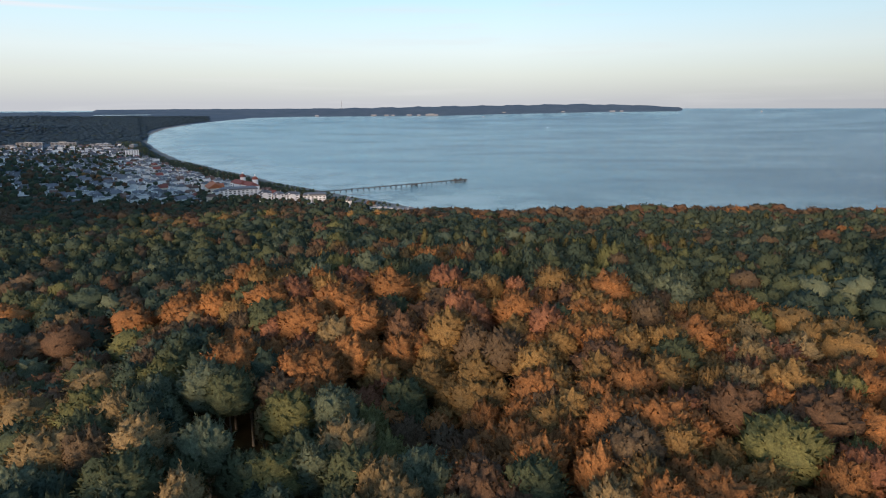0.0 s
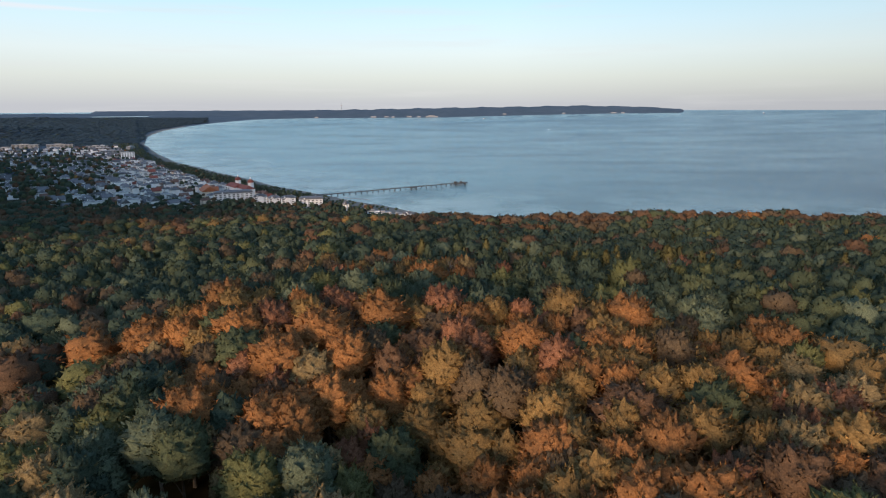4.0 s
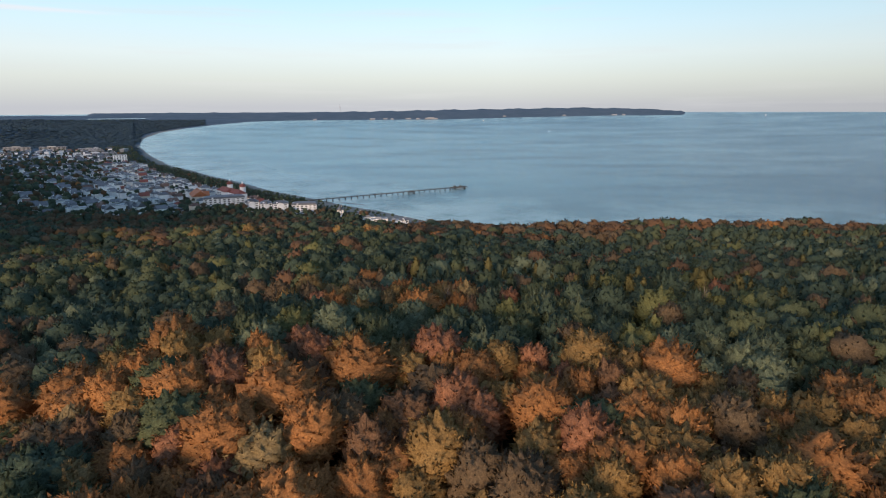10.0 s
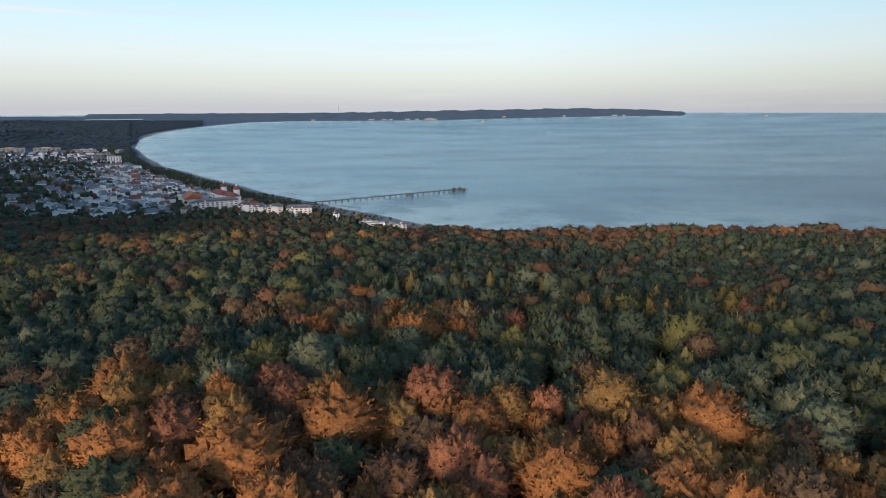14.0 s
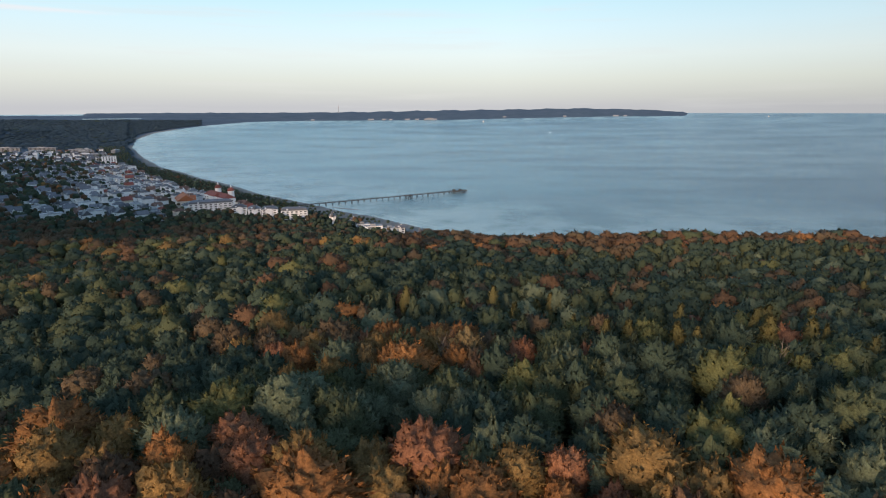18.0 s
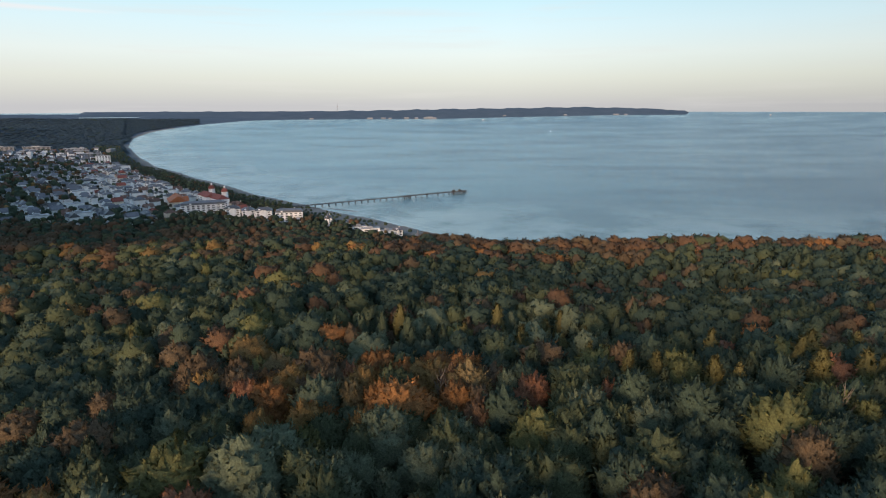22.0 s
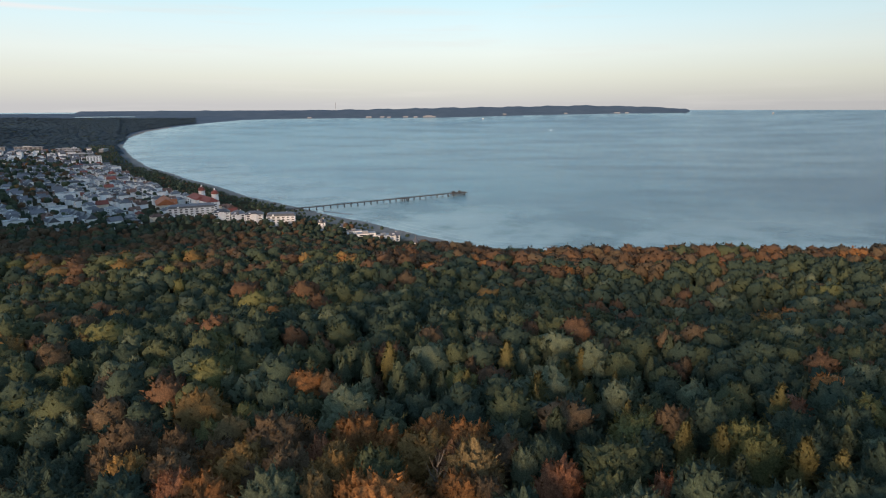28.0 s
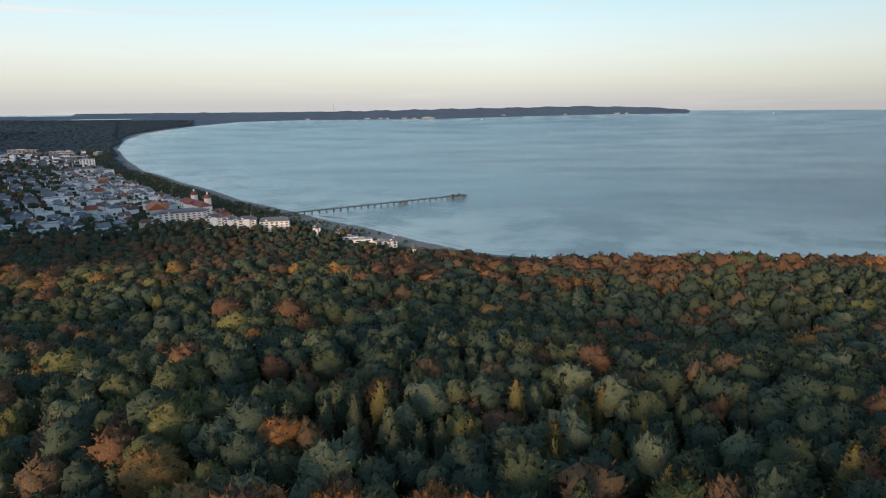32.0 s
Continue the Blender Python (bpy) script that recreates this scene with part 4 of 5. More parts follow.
def house(name, label, w, d, storeys, wall, roof, style, per=2, rise=4.0, category="house", group="town houses", simple=False):
    """A house at the origin, its front towards -y."""
    root = new(name)
    tagged(root, label, category, group=group)
    h = storeys * 3.2 + 0.6
    bm = bmesh.new()
    box(bm, -w / 2, -d / 2, -3.0, w / 2, d / 2, h)
    if style in ("bay", "turret"):
        box(bm, -w * 0.16, -d / 2 - 1.6, -3.0, w * 0.16, -d / 2 + 0.01, h + (1.2 if style == "bay" else 0))
    if style == "gable":
        for sx in (-1, 1):
            v = [bm.verts.new((sx * w / 2, -d / 2, h)), bm.verts.new((sx * w / 2, d / 2, h)), bm.verts.new((sx * w / 2, 0, h + rise - 0.2))]
            bm.faces.new(v)
    if style in ("hip", "gable"):
        box(bm, -w * 0.34, -d / 2 - 2.2, -3.0, -w * 0.02, -d / 2 + 0.01, h)
        v = [bm.verts.new(q) for q in ((-w * 0.34, -d / 2 - 2.2, h), (-w * 0.02, -d / 2 - 2.2, h), (-w * 0.18, -d / 2 - 2.2, h + rise * 0.7))]
        bm.faces.new(v)
    part("wall", bm, wall, root)
    bm = bmesh.new()
    if style in ("hip", "gable"):
        x0, x1, xm, y0, y1 = -w * 0.34 - 0.5, -w * 0.02 + 0.5, -w * 0.18, -d / 2 - 2.7, 0.0
        a = [bm.verts.new(q) for q in ((x0, y0, h + 0.1), (xm, y0, h + rise * 0.75), (x1, y0, h + 0.1), (x0, y1, h + 0.1), (xm, y1, h + rise * 0.75), (x1, y1, h + 0.1))]
        bm.faces.new((a[0], a[1], a[4], a[3])); bm.faces.new((a[1], a[2], a[5], a[4])); bm.faces.new((a[0], a[3], a[5], a[2]))
    if style == "flat":
        box(bm, -w / 2 - 0.3, -d / 2 - 0.3, h + 0.004, w / 2 + 0.3, d / 2 + 0.3, h + 0.5)
        box(bm, -w * 0.2, -d * 0.2, h + 0.5, w * 0.1, d * 0.2, h + 2.6)
    elif style == "mansard":
        prism(bm, -w / 2 + 1, -d / 2 + 1, w / 2 - 1, d / 2 - 1, h + 2.6, rise * 0.5, d * 0.4, 0.2, 2.5)
        box(bm, -w / 2 - 0.4, -d / 2 - 0.4, h + 0.004, w / 2 + 0.4, d / 2 + 0.4, h + 0.3)
    else:
        prism(bm, -w / 2, -d / 2, w / 2, d / 2, h + 0.36, rise, 0.0 if style == "gable" else d * 0.38)
    if style == "bay":
        prism(bm, -w * 0.16, -d / 2 - 1.6, w * 0.16, -d / 2 + 2.0, h + 1.6, 1.8, 0.8, 0.3)
    part("roof", bm, roof, root)
    if style == "turret":
        bm = bmesh.new()
        lathe(bm, ((1.9, h - 0.5), (1.9, h + 2.6), (2.3, h + 2.7), (1.2, h + 4.4), (0.05, h + 7.0)), 8, 0, -d / 2 - 0.2)
        part("turret", bm, SLATE, root)
    if style != "flat" and not simple:
        bm = bmesh.new()
        box(bm, w * 0.18, d * 0.08, h + rise * 0.3, w * 0.18 + 1.0, d * 0.08 + 0.9, h + rise + 1.3)
        part("chimney", bm, CREAM if wall is not CREAM else BROWNROOF, root)
        bm = bmesh.new()
        box(bm, -w * 0.3, -d / 2 + 0.6, h + 0.4, -w * 0.3 + 2.4, -d / 2 + 3.2, h + 2.3)
        part("dormer", bm, wall, root)
    if style in ("bay", "mansard"):
        for s in range(storeys):
            bm = bmesh.new()
            box(bm, w * 0.2, -d / 2 - 1.4, 0.6 + s * 3.2, w * 0.46, -d / 2 - 0.005, 0.8 + s * 3.2)
            box(bm, w * 0.2, -d / 2 - 1.4, 0.8 + s * 3.2, w * 0.46, -d / 2 - 1.3, 1.7 + s * 3.2)
            part("balcony", bm, wall, root)
    windows(root, w, d, storeys, per)
    return root


VARIANTS = [
    (house("villa", "white seaside villa with a dark slate hipped roof", 15, 12, 3, WHITE, SLATE, "hip"), 5),
    (house("villa", "white villa with a bay and balconies under a slate roof", 17, 13, 3, WHITE, SLATE, "bay"), 4),
    (house("villa", "white gabled villa with a brown tiled roof", 13, 11, 2, WHITE, BROWNROOF, "gable", rise=5.0), 4),
    (house("villa", "cream gabled house with a red tiled roof", 14, 11, 2, CREAM, REDROOF, "gable", rise=5.0), 1.2),
    (house("villa", "white house with a pointed slate turret", 15, 14, 3, WHITE, SLATE, "turret"), 2),
    (house("guest_house", "long white guest house with a mansard slate roof", 26, 13, 3, WHITE, SLATE, "mansard", per=3, category="house"), 3),
    (house("apartment_house", "white flat-roofed apartment house", 22, 13, 4, WHITE, PALEROOF, "flat", per=3), 1.6),
    (house("cottage", "grey rendered house with a brown tiled roof", 12, 9, 2, GREYWALL, BROWNROOF, "gable", rise=4.5), 1.5),
    (house("villa", "cream villa with a hipped brown tiled roof", 16, 12, 3, CREAM, BROWNROOF, "hip"), 1.5),
]
# plainer houses of the streets behind
INLAND = [
    (house("gabled_house", "white gabled town house with a dark slate roof", 15, 11, 3, WHITE, SLATE, "gable", per=1, rise=5.0, simple=True), 5),
    (house("hipped_house", "white hipped house with a grey slate roof", 17, 12, 3, WHITE, SLATE, "hip", per=1, simple=True), 4),
    (house("town_house", "cream gabled house with a brown tiled roof", 14, 10, 2, CREAM, BROWNROOF, "gable", per=1, rise=5.0, simple=True), 2),
    (house("small_house", "grey rendered house with a slate roof", 13, 10, 2, GREYWALL, SLATE, "gable", per=1, rise=4.5, simple=True), 2),
    (house("hipped_house", "white house with a red tiled hipped roof", 16, 12, 2, WHITE, REDROOF, "hip", per=1, simple=True), 1),
    (house("town_block", "long white flat-roofed house in the back streets", 26, 12, 4, WHITE, PALEROOF, "flat", per=2, simple=True), 1.6),
]
used = set()


def coast(u):
    """A place on the waterline and the way inland, u metres along from the pier."""
    pts = [(math.sin(radians(a)) * r + CX, math.cos(radians(a)) * r + CY) for a, r in zip(NEAR_AZ[1:14], NEAR_R[1:14])][::-1]
    k = min(range(len(pts)), key=lambda i: abs(pts[i][0] + 234))
    lengths = [0.0]
    for p, q in zip(pts, pts[1:]):
        lengths.append(lengths[-1] + math.hypot(q[0] - p[0], q[1] - p[1]))
    s = u + lengths[6]
    x, y = float(np.interp(s, lengths, [p[0] for p in pts])), float(np.interp(s, lengths, [p[1] for p in pts]))
    x2, y2 = float(np.interp(s + 40, lengths, [p[0] for p in pts])), float(np.interp(s + 40, lengths, [p[1] for p in pts]))
    n = math.hypot(x2 - x, y2 - y) or 1.0
    return x, y, -(y2 - y) / n, (x2 - x) / n


TAKEN = [(-412, 1092, 27), (-368, 1122, 38), (-345, 1026, 34), (-900, 1785, 32), (-1199, 2199, 70), (-1430, 2270, 110), (-1060, 2010, 50), (-280, 988, 20), (-246, 976, 20), (-204, 966, 22), (-150, 936, 12), (-80, 895, 34), (-26, 846, 14), (-212, 1092, 20)]


def free_spot(x, y, r):
    return all(math.hypot(x - a, y - b) > r + c for a, b, c in TAKEN)


def put(root, x, y, turn, s=1.0):
    m = pose(x, y, float(land(x, y)), 0, 0, turn)
    if root in used:
        ob = copy_thing(root, m)
    else:
        used.add(root)
        ob = root
        ob.matrix_basis = m
    ob.scale = (s, s, s * trng.uniform(0.9, 1.12))
    return ob


town_spots = []
n_house = 0
bag = [v for v, w in VARIANTS for _ in range(int(w * 10))]
far_bag = [v for v, w in INLAND for _ in range(int(w * 10))]
for off in (112, 136, 160, 186, 212, 240, 268, 298, 328, 360, 394, 430, 470, 515, 565):
    u = -60.0
    while u < 1500:
        u += trng.uniform(21, 29)
        cx0, cy0, ix, iy = coast(u)
        px, py = cx0 + ix * (off + trng.uniform(-7, 7)), cy0 + iy * (off + trng.uniform(-7, 7))
        edge = np.interp(px, (-700, -560, -420, -260, -190, -120), (880, 885, 890, 905, 915, 920))
        if py < edge + 12 or not free_spot(px, py, 7.5):
            continue
        g = noise.noise(Vector((px * 0.006, py * 0.006, 3.3)))
        inland = np.interp(off, (90, 330, 470, 600), (0.95, 0.88, 0.5, 0.3)) * np.interp(u, (0, 700, 1000, 1500), (1, 1, 0.9, 0.75))
        if g < -0.3 and off > 240 or trng.random() > inland:
            town_spots.append((px, py))
            continue
        TAKEN.append((px, py, 7.5))
        turn = math.degrees(math.atan2(iy, ix)) + trng.choice((90, 0, 90, 180)) + trng.uniform(-8, 8)
        put(trng.choice(bag if off < 250 and u < 700 else far_bag), px, py, turn, trng.uniform(0.75, 1.08))
        n_house += 1
for root, _ in VARIANTS:
    if root not in used:
        put(root, -520 - 20 * VARIANTS.index((root, _)), 1000, 20)
print("houses", n_house)

# the spa hall with its orange roof
hall = house("spa_hall", "large cream hall with a bright orange tiled gable roof", 46, 26, 3, CREAM, ORANGEROOF, "gable", per=5, rise=9.0, category="hall", group="landmarks")
hall.matrix_basis = pose(-412, 1092, float(land(-412, 1092)), 0, 0, 118)

spa = new("spa_hotel")
tagged(spa, "long spa hotel with red roofs and two domed towers", "hotel", group="landmarks")
bm = bmesh.new()
box(bm, -42, -9, -3, 42, 9, 12)
box(bm, -10, -14, -3, 10, -9.004, 13)
part("wall", bm, WHITE, spa)
bm = bmesh.new()
prism(bm, -42, -9, 42, 9, 12.36, 6, 6)
part("roof", bm, REDROOF, spa)
bm = bmesh.new()
prism(bm, -10, -14, 10, 0, 13.36, 5, 3)
part("front_roof", bm, REDROOF, spa)
for sx in (-26, 26):
    bm = bmesh.new()
    lathe(bm, ((5.0, 0), (5.0, 21), (5.4, 21.2), (5.4, 22)), 12, sx, 9)
    tower = part("tower", bm, WHITE, spa)
    bm = bmesh.new()
    lathe(bm, ((5.7, 22.01), (5.3, 24.2), (3.6, 26.4), (1.8, 27.4), (1.7, 27.5)), 12, sx, 9)
    part("dome", bm, REDROOF, tower, "red domed cap")
    bm = bmesh.new()
    lathe(bm, ((1.3, 27.505), (1.3, 29.4), (1.6, 29.5), (0.1, 31.5)), 8, sx, 9)
    part("lantern", bm, WHITE, tower, "white lantern")
windows(spa, 84, 18, 3, 9)
spa.matrix_basis = pose(-366, 1120, float(land(-366, 1120)), 0, 0, -48)

grand = house("grand_hotel", "long white hotel with rows of windows and a slate mansard roof", 62, 16, 4, WHITE, SLATE, "mansard", per=9, rise=5, category="hotel", group="landmarks")
grand.matrix_basis = pose(-348, 1030, float(land(-348, 1030)), 0, 0, 24)
for i, (px, py, w, s, tn) in enumerate(((-292, 992, 20, 4, 18), (-268, 984, 17, 4, 20), (-243, 974, 22, 4, 12), (-206, 966, 36, 4, 10))):
    v = house("seafront_villa", "white seafront villa with balconies and a slate roof", w, 15, s, WHITE, SLATE, ("bay", "turret", "bay", "mansard")[i], per=3 + (w > 30) * 3, category="house", group="seafront villas")
    v.matrix_basis = pose(px, py, float(land(px, py)), 0, 0, tn)
tall = house("white_block", "tall white apartment building standing over the roofs", 34, 18, 7, WHITE, PALEROOF, "flat", per=5, category="building", group="landmarks")
tall.matrix_basis = pose(-900, 1785, float(land(-900, 1785)), 0, 0, 32)
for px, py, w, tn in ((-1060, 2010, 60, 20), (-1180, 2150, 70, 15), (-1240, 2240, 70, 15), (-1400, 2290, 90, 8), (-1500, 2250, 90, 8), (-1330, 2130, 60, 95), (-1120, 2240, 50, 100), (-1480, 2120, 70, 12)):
    b = house("apartment_block", "long flat-roofed apartment block, walls darkened as if in shade", w, 14, 4, SHADED_WALL, PALEROOF, "flat", per=6, category="building", group="apartment blocks")
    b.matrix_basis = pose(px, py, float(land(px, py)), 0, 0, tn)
# a small turreted house by the shore, a pavilion, and low roofs beside a car park
tt = house("turret_house", "small white house with a tall pointed turret", 9, 8, 3, WHITE, SLATE, "turret", per=1, group="shore buildings")
tt.matrix_basis = pose(-148, 938, float(land(-148, 938)), 0, 0, 10)
pav = new("pavilion")
tagged(pav, "white shore pavilion with a pointed slate roof", "pavilion", group="shore buildings")
bm = bmesh.new(); lathe(bm, ((4.0, -1), (4.0, 5.0), (4.2, 5.2)), 8)
part("wall", bm, WHITE, pav)
bm = bmesh.new(); lathe(bm, ((4.8, 5.21), (2.6, 7.6), (0.9, 10.4), (0.05, 13.5)), 8)
part("roof", bm, SLATE, pav)
pav.matrix_basis = pose(-26, 846, float(land(-26, 846)))
for px, py, w, d_, s, tn in ((-88, 902, 22, 10, 1, 15), (-66, 892, 16, 9, 1, 40), (-104, 914, 18, 9, 1, 10), (-52, 876, 10, 8, 2, 25), (-120, 925, 14, 9, 2, 8), (-206, 704, 16, 9, 1, 20), (-222, 700, 14, 8, 1, 20), (-196, 712, 12, 8, 1, 10)):
    b = house("shore_house", "low pale building with a grey roof among trees", w, d_, s, WHITE, PALEROOF if s == 1 else SLATE, "flat" if s == 1 else "gable", per=2, rise=3, group="shore buildings")
    b.matrix_basis = pose(px, py, float(land(px, py)), 0, 0, tn)

# ---------------------------------------------------------------- the pier
PIER_A, PIER_B = Vector((-246, 1070, 1.8)), Vector((47, 1267.5, 1.8))
run = (PIER_B - PIER_A).length
pier = new("pier")
tagged(pier, "long timber pier on dark piles over the water", "pier")
pier.matrix_basis = Matrix.Translation(PIER_A) @ Matrix.Rotation(math.atan2(PIER_B.y - PIER_A.y, PIER_B.x - PIER_A.x), 4, "Z")
bm = bmesh.new()
box(bm, 0, -2.2, 3.1, run, 2.2, 4.05)
part("deck", bm, TIMBER, pier)
for name, x0, x1, w, z0 in (("landing", run - 36, run, 4.6, 3.3), ("middle_platform", run * 0.64 - 7, run * 0.64 + 7, 4.4, 3.2)):
    bm = bmesh.new()
    box(bm, x0, -w, z0 - 0.7, x1, -2.204, z0 + 0.75)
    box(bm, x0, 2.204, z0 - 0.7, x1, w, z0 + 0.75)
    part(name, bm, TIMBER, pier)
for sy in (-1.8, 1.8):
    bm = bmesh.new()
    box(bm, 0, sy - 0.05, 5.05, run, sy + 0.05, 5.17)
    box(bm, 0, sy - 0.03, 4.55, run, sy + 0.03, 4.62)
    for i in range(int(run / 2.5)):
        box(bm, i * 2.5, sy - 0.05, 4.06, i * 2.5 + 0.1, sy + 0.05, 5.05)
    part("railing", bm, STEEL, pier)
bm = bmesh.new()
lathe(bm, ((0.5, -5), (0.45, 3.09)), 6)
pile = part("support_post", bm, STEEL, pier)
bm = bmesh.new()
box(bm, -0.25, -2.1, 2.5, 0.25, 2.1, 3.096)
beam = part("crossbeam", bm, STEEL, pier)
first = True
for i in range(int(run / 11.7)):
    xx = 34 + i * 11.7
    if xx > run:
        break
    for sy in (-1.5, 1.5):
        ob = pile if first else new("support_post", pile.data)
        ob.parent, ob.location = pier, (xx, sy, 0)
        if first:
            first = False
            beam.location = (xx, 0, 0)
        elif sy > 0:
            b = new("crossbeam", beam.data)
            b.parent, b.location = pier, (xx, 0, 0)
for xx in [run - 34 + 4.2 * i for i in range(9)] + [run * 0.64 - 6 + 4 * i for i in range(4)]:
    for sy in (-4.2, 4.2):
        ob = new("support_post", pile.data)
        ob.parent, ob.location, ob.scale = pier, (xx, sy, 0), (1, 1, 0.72)
for k, (xx, w) in enumerate(((run - 30, 5.0), (run - 16, 4.0))):
    bm = bmesh.new()
    box(bm, xx, -1.2, 4.06, xx + w, 1.2, 6.4)
    prism(bm, xx, -1.2, xx + w, 1.2, 6.8, 0.7, 0.6, 0.4, 0.2)
    part("shelter", bm, TIMBER, pier)
for i in range(12):
    bm = bmesh.new()
    lathe(bm, ((0.07, 4.06), (0.05, 8.2), (0.22, 8.25), (0.22, 8.7), (0.04, 8.8)), 6, 20 + i * 27, 1.62)
    part("lamp_post", bm, STEEL, pier)

# ---------------------------------------------------------------- trees among the houses and the far woods
rows = []


def spread(px, py, weights, smin, smax, r=7.0, low=0.0):
    rr_, aa_ = polar(px, py)
    if out_to_sea(rr_, aa_) > -14 or not free_spot(px, py, 1.5):
        return
    s = trng.uniform(smin, smax)
    rows.append((px, py, float(land(px, py)) - low, trng.choices(range(12), weights)[0], "broad", s * 1.2, s, trng.uniform(0, 6.28)))


WOODY = (0.05, 0.05, 0.7, 0, 6, 2, 0.4, 0, 3.5, 0.6, 0, 0)
DUNE = (0, 0, 0.1, 0, 7, 2, 0.5, 0, 0.6, 1, 0, 0)
for px, py in town_spots:
    for _ in range(1):
        spread(px + trng.uniform(-9, 9), py + trng.uniform(-13, 13), WOODY, 0.5, 0.85)
for _ in range(800):                   # gardens and streets
    cx0, cy0, ix, iy = coast(trng.uniform(-150, 1600))
    o = trng.uniform(60, 640)
    spread(cx0 + ix * o, cy0 + iy * o, WOODY, 0.35, 0.65, low=1.0)
for _ in range(2400):                  # scrub and low trees between the forest and the houses
    px = trng.uniform(-640, 0)
    py = trng.uniform(760, 1000)
    if py > np.interp(px, (-560, -190, -120, -30, 10), (840, 830, 790, 730, 700)) and out_to_sea(*polar(px, py)) < -62:
        spread(px, py, (0.05, 0, 0.5, 0, 5, 2, 0.3, 0, 2.5, 1.5, 0, 0), 0.36, 0.62, low=0.8)
for _ in range(2500):                  # belt of pines and shrubs behind the beach
    u = trng.uniform(-330, 1900)
    cx0, cy0, ix, iy = coast(u)
    o = trng.uniform(27, 108)
    if u > 800:
        o += 6
    spread(cx0 + ix * o, cy0 + iy * o, DUNE, 0.22, 0.4, low=0.8)
for _ in range(1500):                  # woods west of the town
    px, py = trng.uniform(-1250, -560), trng.uniform(800, 1750)
    cdist = -out_to_sea(*polar(px, py))
    if cdist > 430 and px > -0.8 * (py + 40):
        spread(px, py, WOODY, 0.6, 0.95)
joined_trees(rows, "town", "town_trees", "dark autumn trees between the houses and behind the beach")
rows = []
for _ in range(12000):
    rr_ = math.sqrt(trng.uniform(1500**2, 4350**2))
    aa_ = trng.uniform(-38, -21)
    px, py = CX + rr_ * math.sin(radians(aa_)), CY + rr_ * math.cos(radians(aa_))
    if out_to_sea(rr_, aa_) < -38 and (rr_ > 2350 or -out_to_sea(rr_, aa_) > 640) and free_spot(px, py, 3):
        s = trng.uniform(0.6, 1.0)
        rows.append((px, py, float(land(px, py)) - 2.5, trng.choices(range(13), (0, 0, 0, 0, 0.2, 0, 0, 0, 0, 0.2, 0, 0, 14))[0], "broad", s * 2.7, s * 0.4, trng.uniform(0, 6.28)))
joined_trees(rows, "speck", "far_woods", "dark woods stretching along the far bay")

# ---------------------------------------------------------------- far coast and sea
FARWHITE = plain("far_white_walls", (0.17, 0.19, 0.22), 0.8, 0.1, 0.05, 0.5)
for az, dr, w, h in ((-11.6, 20, 26, 8), (-6.4, 24, 40, 9), (-5.2, 30, 30, 7), (-4.6, 18, 22, 7), (-3.1, 26, 36, 9), (-2.2, 20, 26, 8), (-1.35, 22, 30, 10), (-1.0, 24, 46, 17), (-0.55, 20, 26, 9), (5.8, 60, 26, 6), (11.2, 40, 24, 7), (15.6, 24, 40, 7), (16.4, 20, 24, 7)):
    r_ = float(np.interp(az, FAR_AZ, FAR_R)) + dr
    px, py = CX + r_ * math.sin(radians(az)), CY + r_ * math.cos(radians(az))
    root = new("harbour_building")
    tagged(root, "pale harbour building on the far shore", "building", group="far harbour")
    bm = bmesh.new(); box(bm, -w / 2, -8, -10, w / 2, 8, h * 0.6)
    part("wall", bm, FARWHITE, root)
    bm = bmesh.new(); prism(bm, -w / 2, -8, w / 2, 8, h * 0.6 + 0.4, 2, 3)
    part("roof", bm, PALEROOF, root)
    root.matrix_basis = pose(px, py, float(land(px, py)), 0, 0, -az)


def boat(px, py, turn, s, label):
    root = new("boat")
    tagged(root, label, "boat", group="boats")
    bm = bmesh.new()
    rings = []
    for x_, w, z0 in ((-6, 1.6, -0.2), (-2, 2.0, -0.5), (3, 1.7, -0.4), (6.5, 0.1, 0.3)):
        rings.append([bm.verts.new(p) for p in ((x_, -w, 1.5), (x_, -w * 0.5, z0), (x_, w * 0.5, z0), (x_, w, 1.5))])
    for a, b in zip(rings, rings[1:]):
        for i in range(4):
            bm.faces.new((a[i], b[i], b[(i + 1) % 4], a[(i + 1) % 4]))
    bm.faces.new(rings[0])
    bm.faces.new(rings[-1][::-1])
    part("hull", bm, FARWHITE, root)
    bm = bmesh.new(); box(bm, -4, -1.2, 1.504, 0.5, 1.2, 3.6)
    part("cabin", bm, WHITE, root)
    r_, _ = polar(px, py)
    root.matrix_basis = pose(px, py, float(sea_level(r_)), 0, 0, turn)
    root.scale = (s, s, s)


def at_polar(r_, az):
    return CX + r_ * math.sin(radians(az)), CY + r_ * math.cos(radians(az))


boat(*at_polar(3393, 9.9), 200, 1.0, "small white motor boat on open water")
boat(*at_polar(4700, 27.7), 10, 1.5, "far ship near the horizon")
boat(*at_polar(4230, 3.9), 20, 1.6, "small dark boat before the far shore")

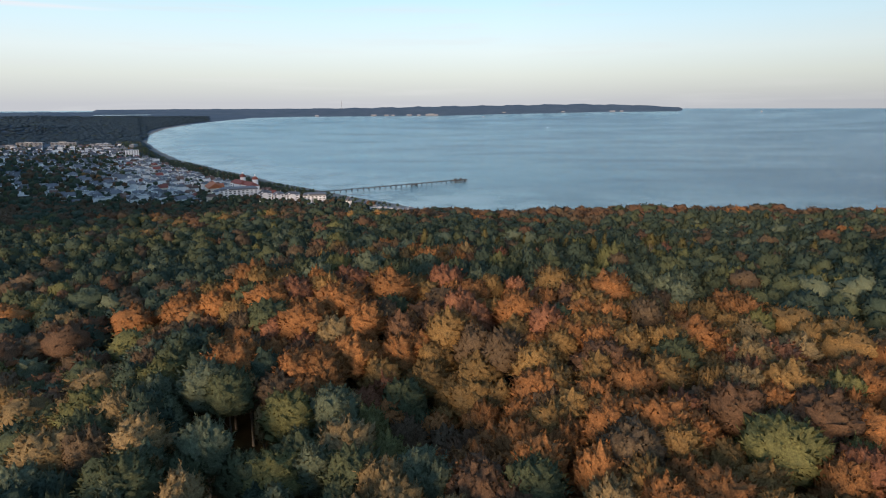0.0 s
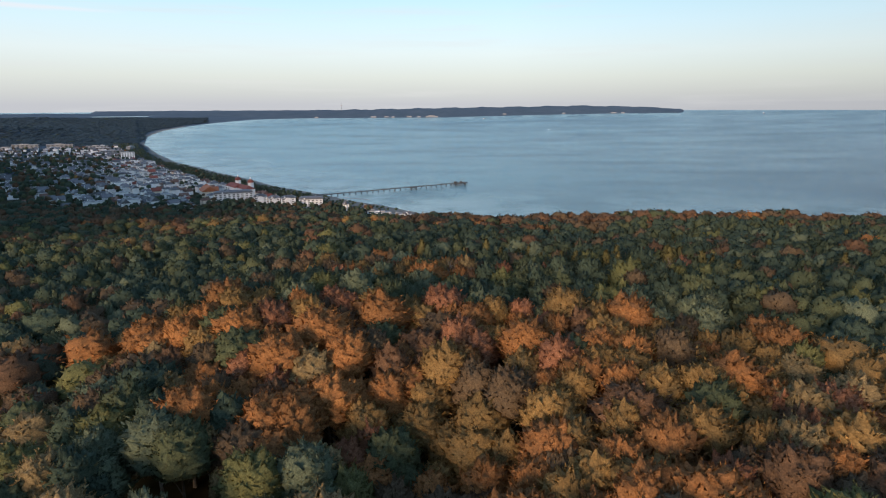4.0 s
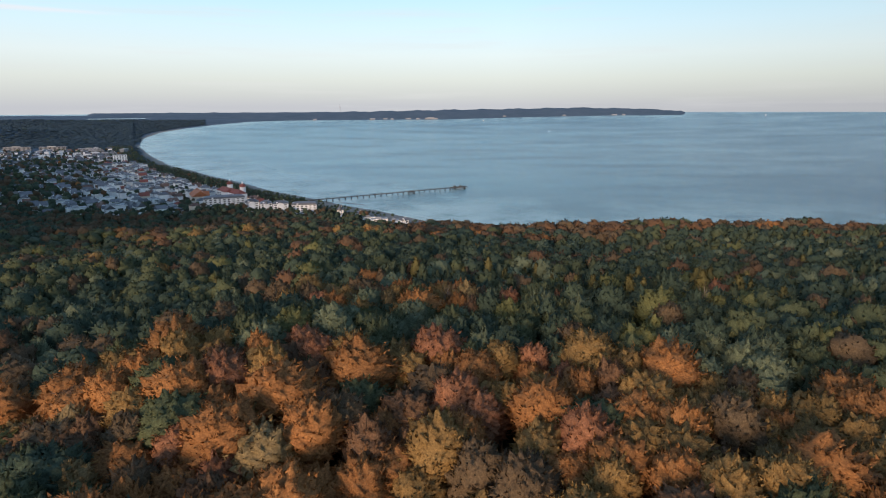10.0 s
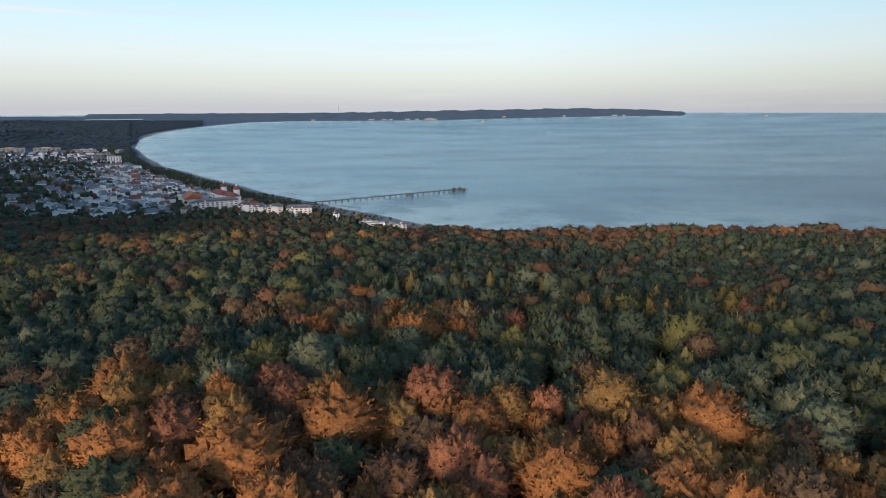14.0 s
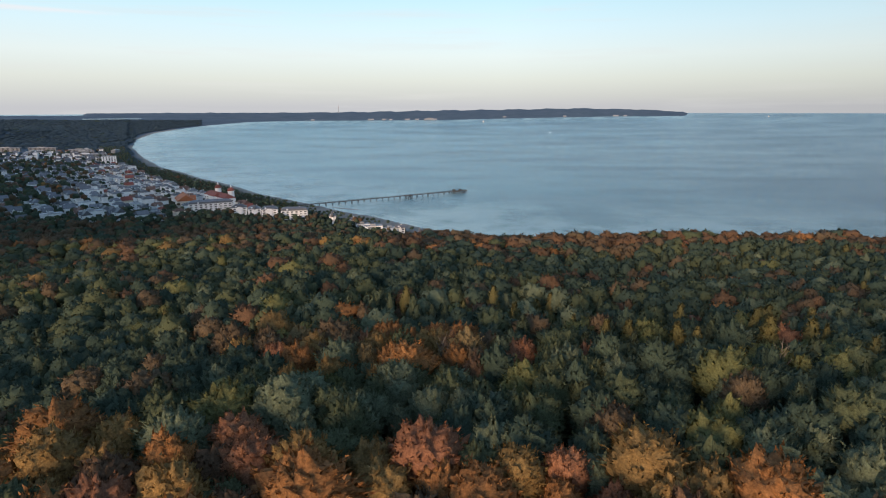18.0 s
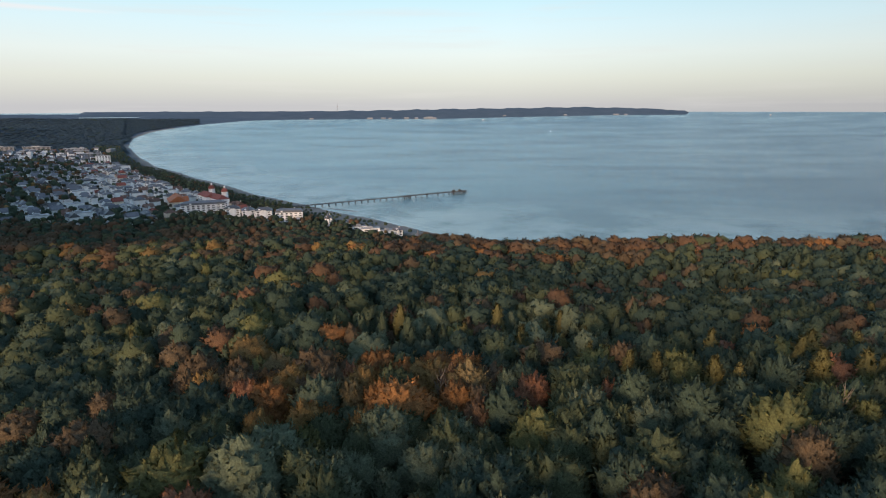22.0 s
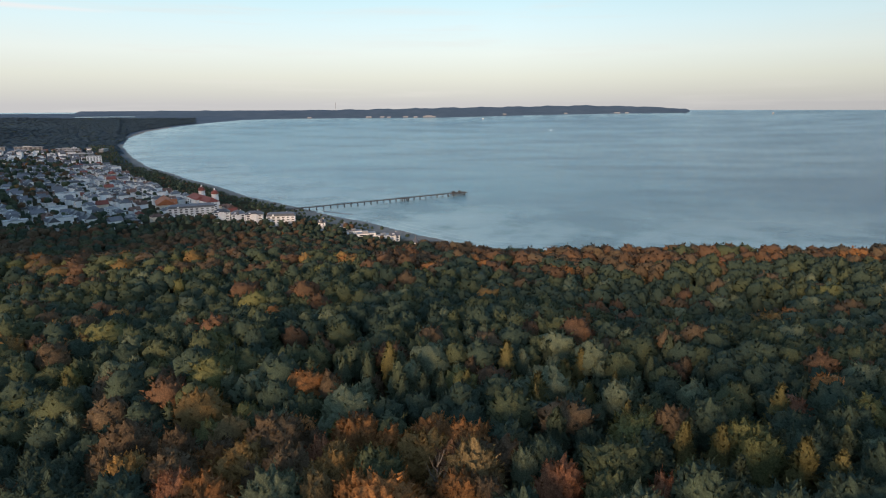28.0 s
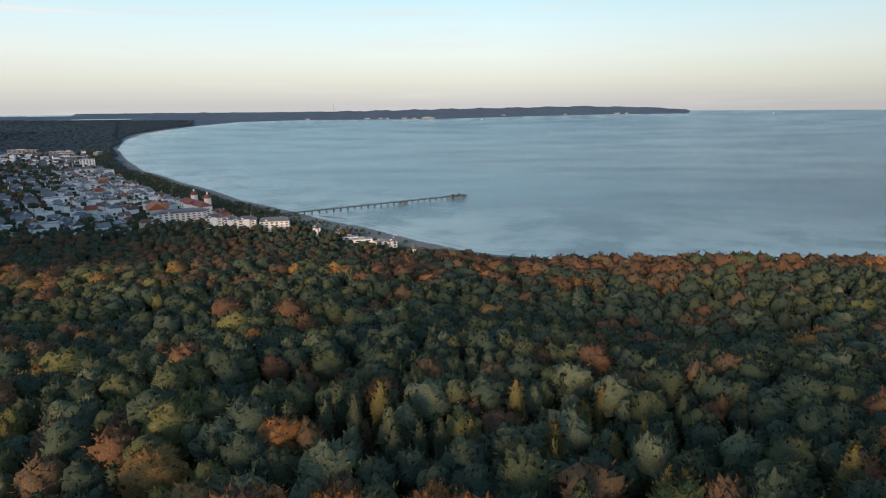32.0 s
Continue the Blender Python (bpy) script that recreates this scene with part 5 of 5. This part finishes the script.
# the lagoon behind the far woods
rr_, aa_ = np.meshgrid(np.linspace(4405, 4450, 5), np.linspace(-29.8, -25.6, 24), indexing="ij")
lx, ly = CX + rr_ * np.sin(np.radians(aa_)), CY + rr_ * np.cos(np.radians(aa_))
li = (np.arange(4)[:, None] * 24 + np.arange(23)[None]).ravel()
lagoon = new("lagoon", mesh_object("lagoon", np.stack([lx.ravel(), ly.ravel(), (sea_level(rr_) + 14).ravel()], 1), np.stack([li, li + 1, li + 25, li + 24], 1), [plain("lagoon_water", (0.16, 0.2, 0.24), 0.2, 0.1, 0.01, 0.2)]))
tagged(lagoon, "pale lagoon behind the far woods", "water", kind="structure")

# a wet sandbar beside the pier's foot
bm = bmesh.new()
rim = [bm.verts.new((30 * math.cos(a) * (1 + 0.12 * math.sin(3 * a)), 5.5 * math.sin(a) * (1 + 0.2 * math.cos(2 * a)), 0.02)) for a in [i * 0.2618 for i in range(24)]]
top = [bm.verts.new((v.co.x * 0.6, v.co.y * 0.5, 0.45)) for v in rim]
low = [bm.verts.new((v.co.x * 1.1, v.co.y * 1.2, -1.2)) for v in rim]
for i in range(24):
    j = (i + 1) % 24
    bm.faces.new((low[i], low[j], rim[j], rim[i]))
    bm.faces.new((rim[i], rim[j], top[j], top[i]))
bm.faces.new(top)
bar = part("sandbar", bm, plain("wet_sand", (0.10, 0.10, 0.095), 0.35, 0.2, 0.1, 2.0))
bar.matrix_basis = pose(-152, 1082, 0, 0, 0, -32)
tagged(bar, "dark wet sandbar just off the beach", "sandbar")

# a slender mast on the far shore
mast = new("radio_mast")
tagged(mast, "slender red-white mast on the far shore", "mast")
mx_, my_ = at_polar(4650, -9.3)
bm = bmesh.new()
lathe(bm, ((1.6, 0), (1.2, 40), (0.8, 62), (0.2, 68)), 6)
part("shaft", bm, FARWHITE, mast)
bm = bmesh.new()
lathe(bm, ((2.2, 44), (2.2, 47)), 6)
part("collar", bm, REDROOF, mast)
mast.matrix_basis = pose(mx_, my_, float(land(mx_, my_)) - 8)
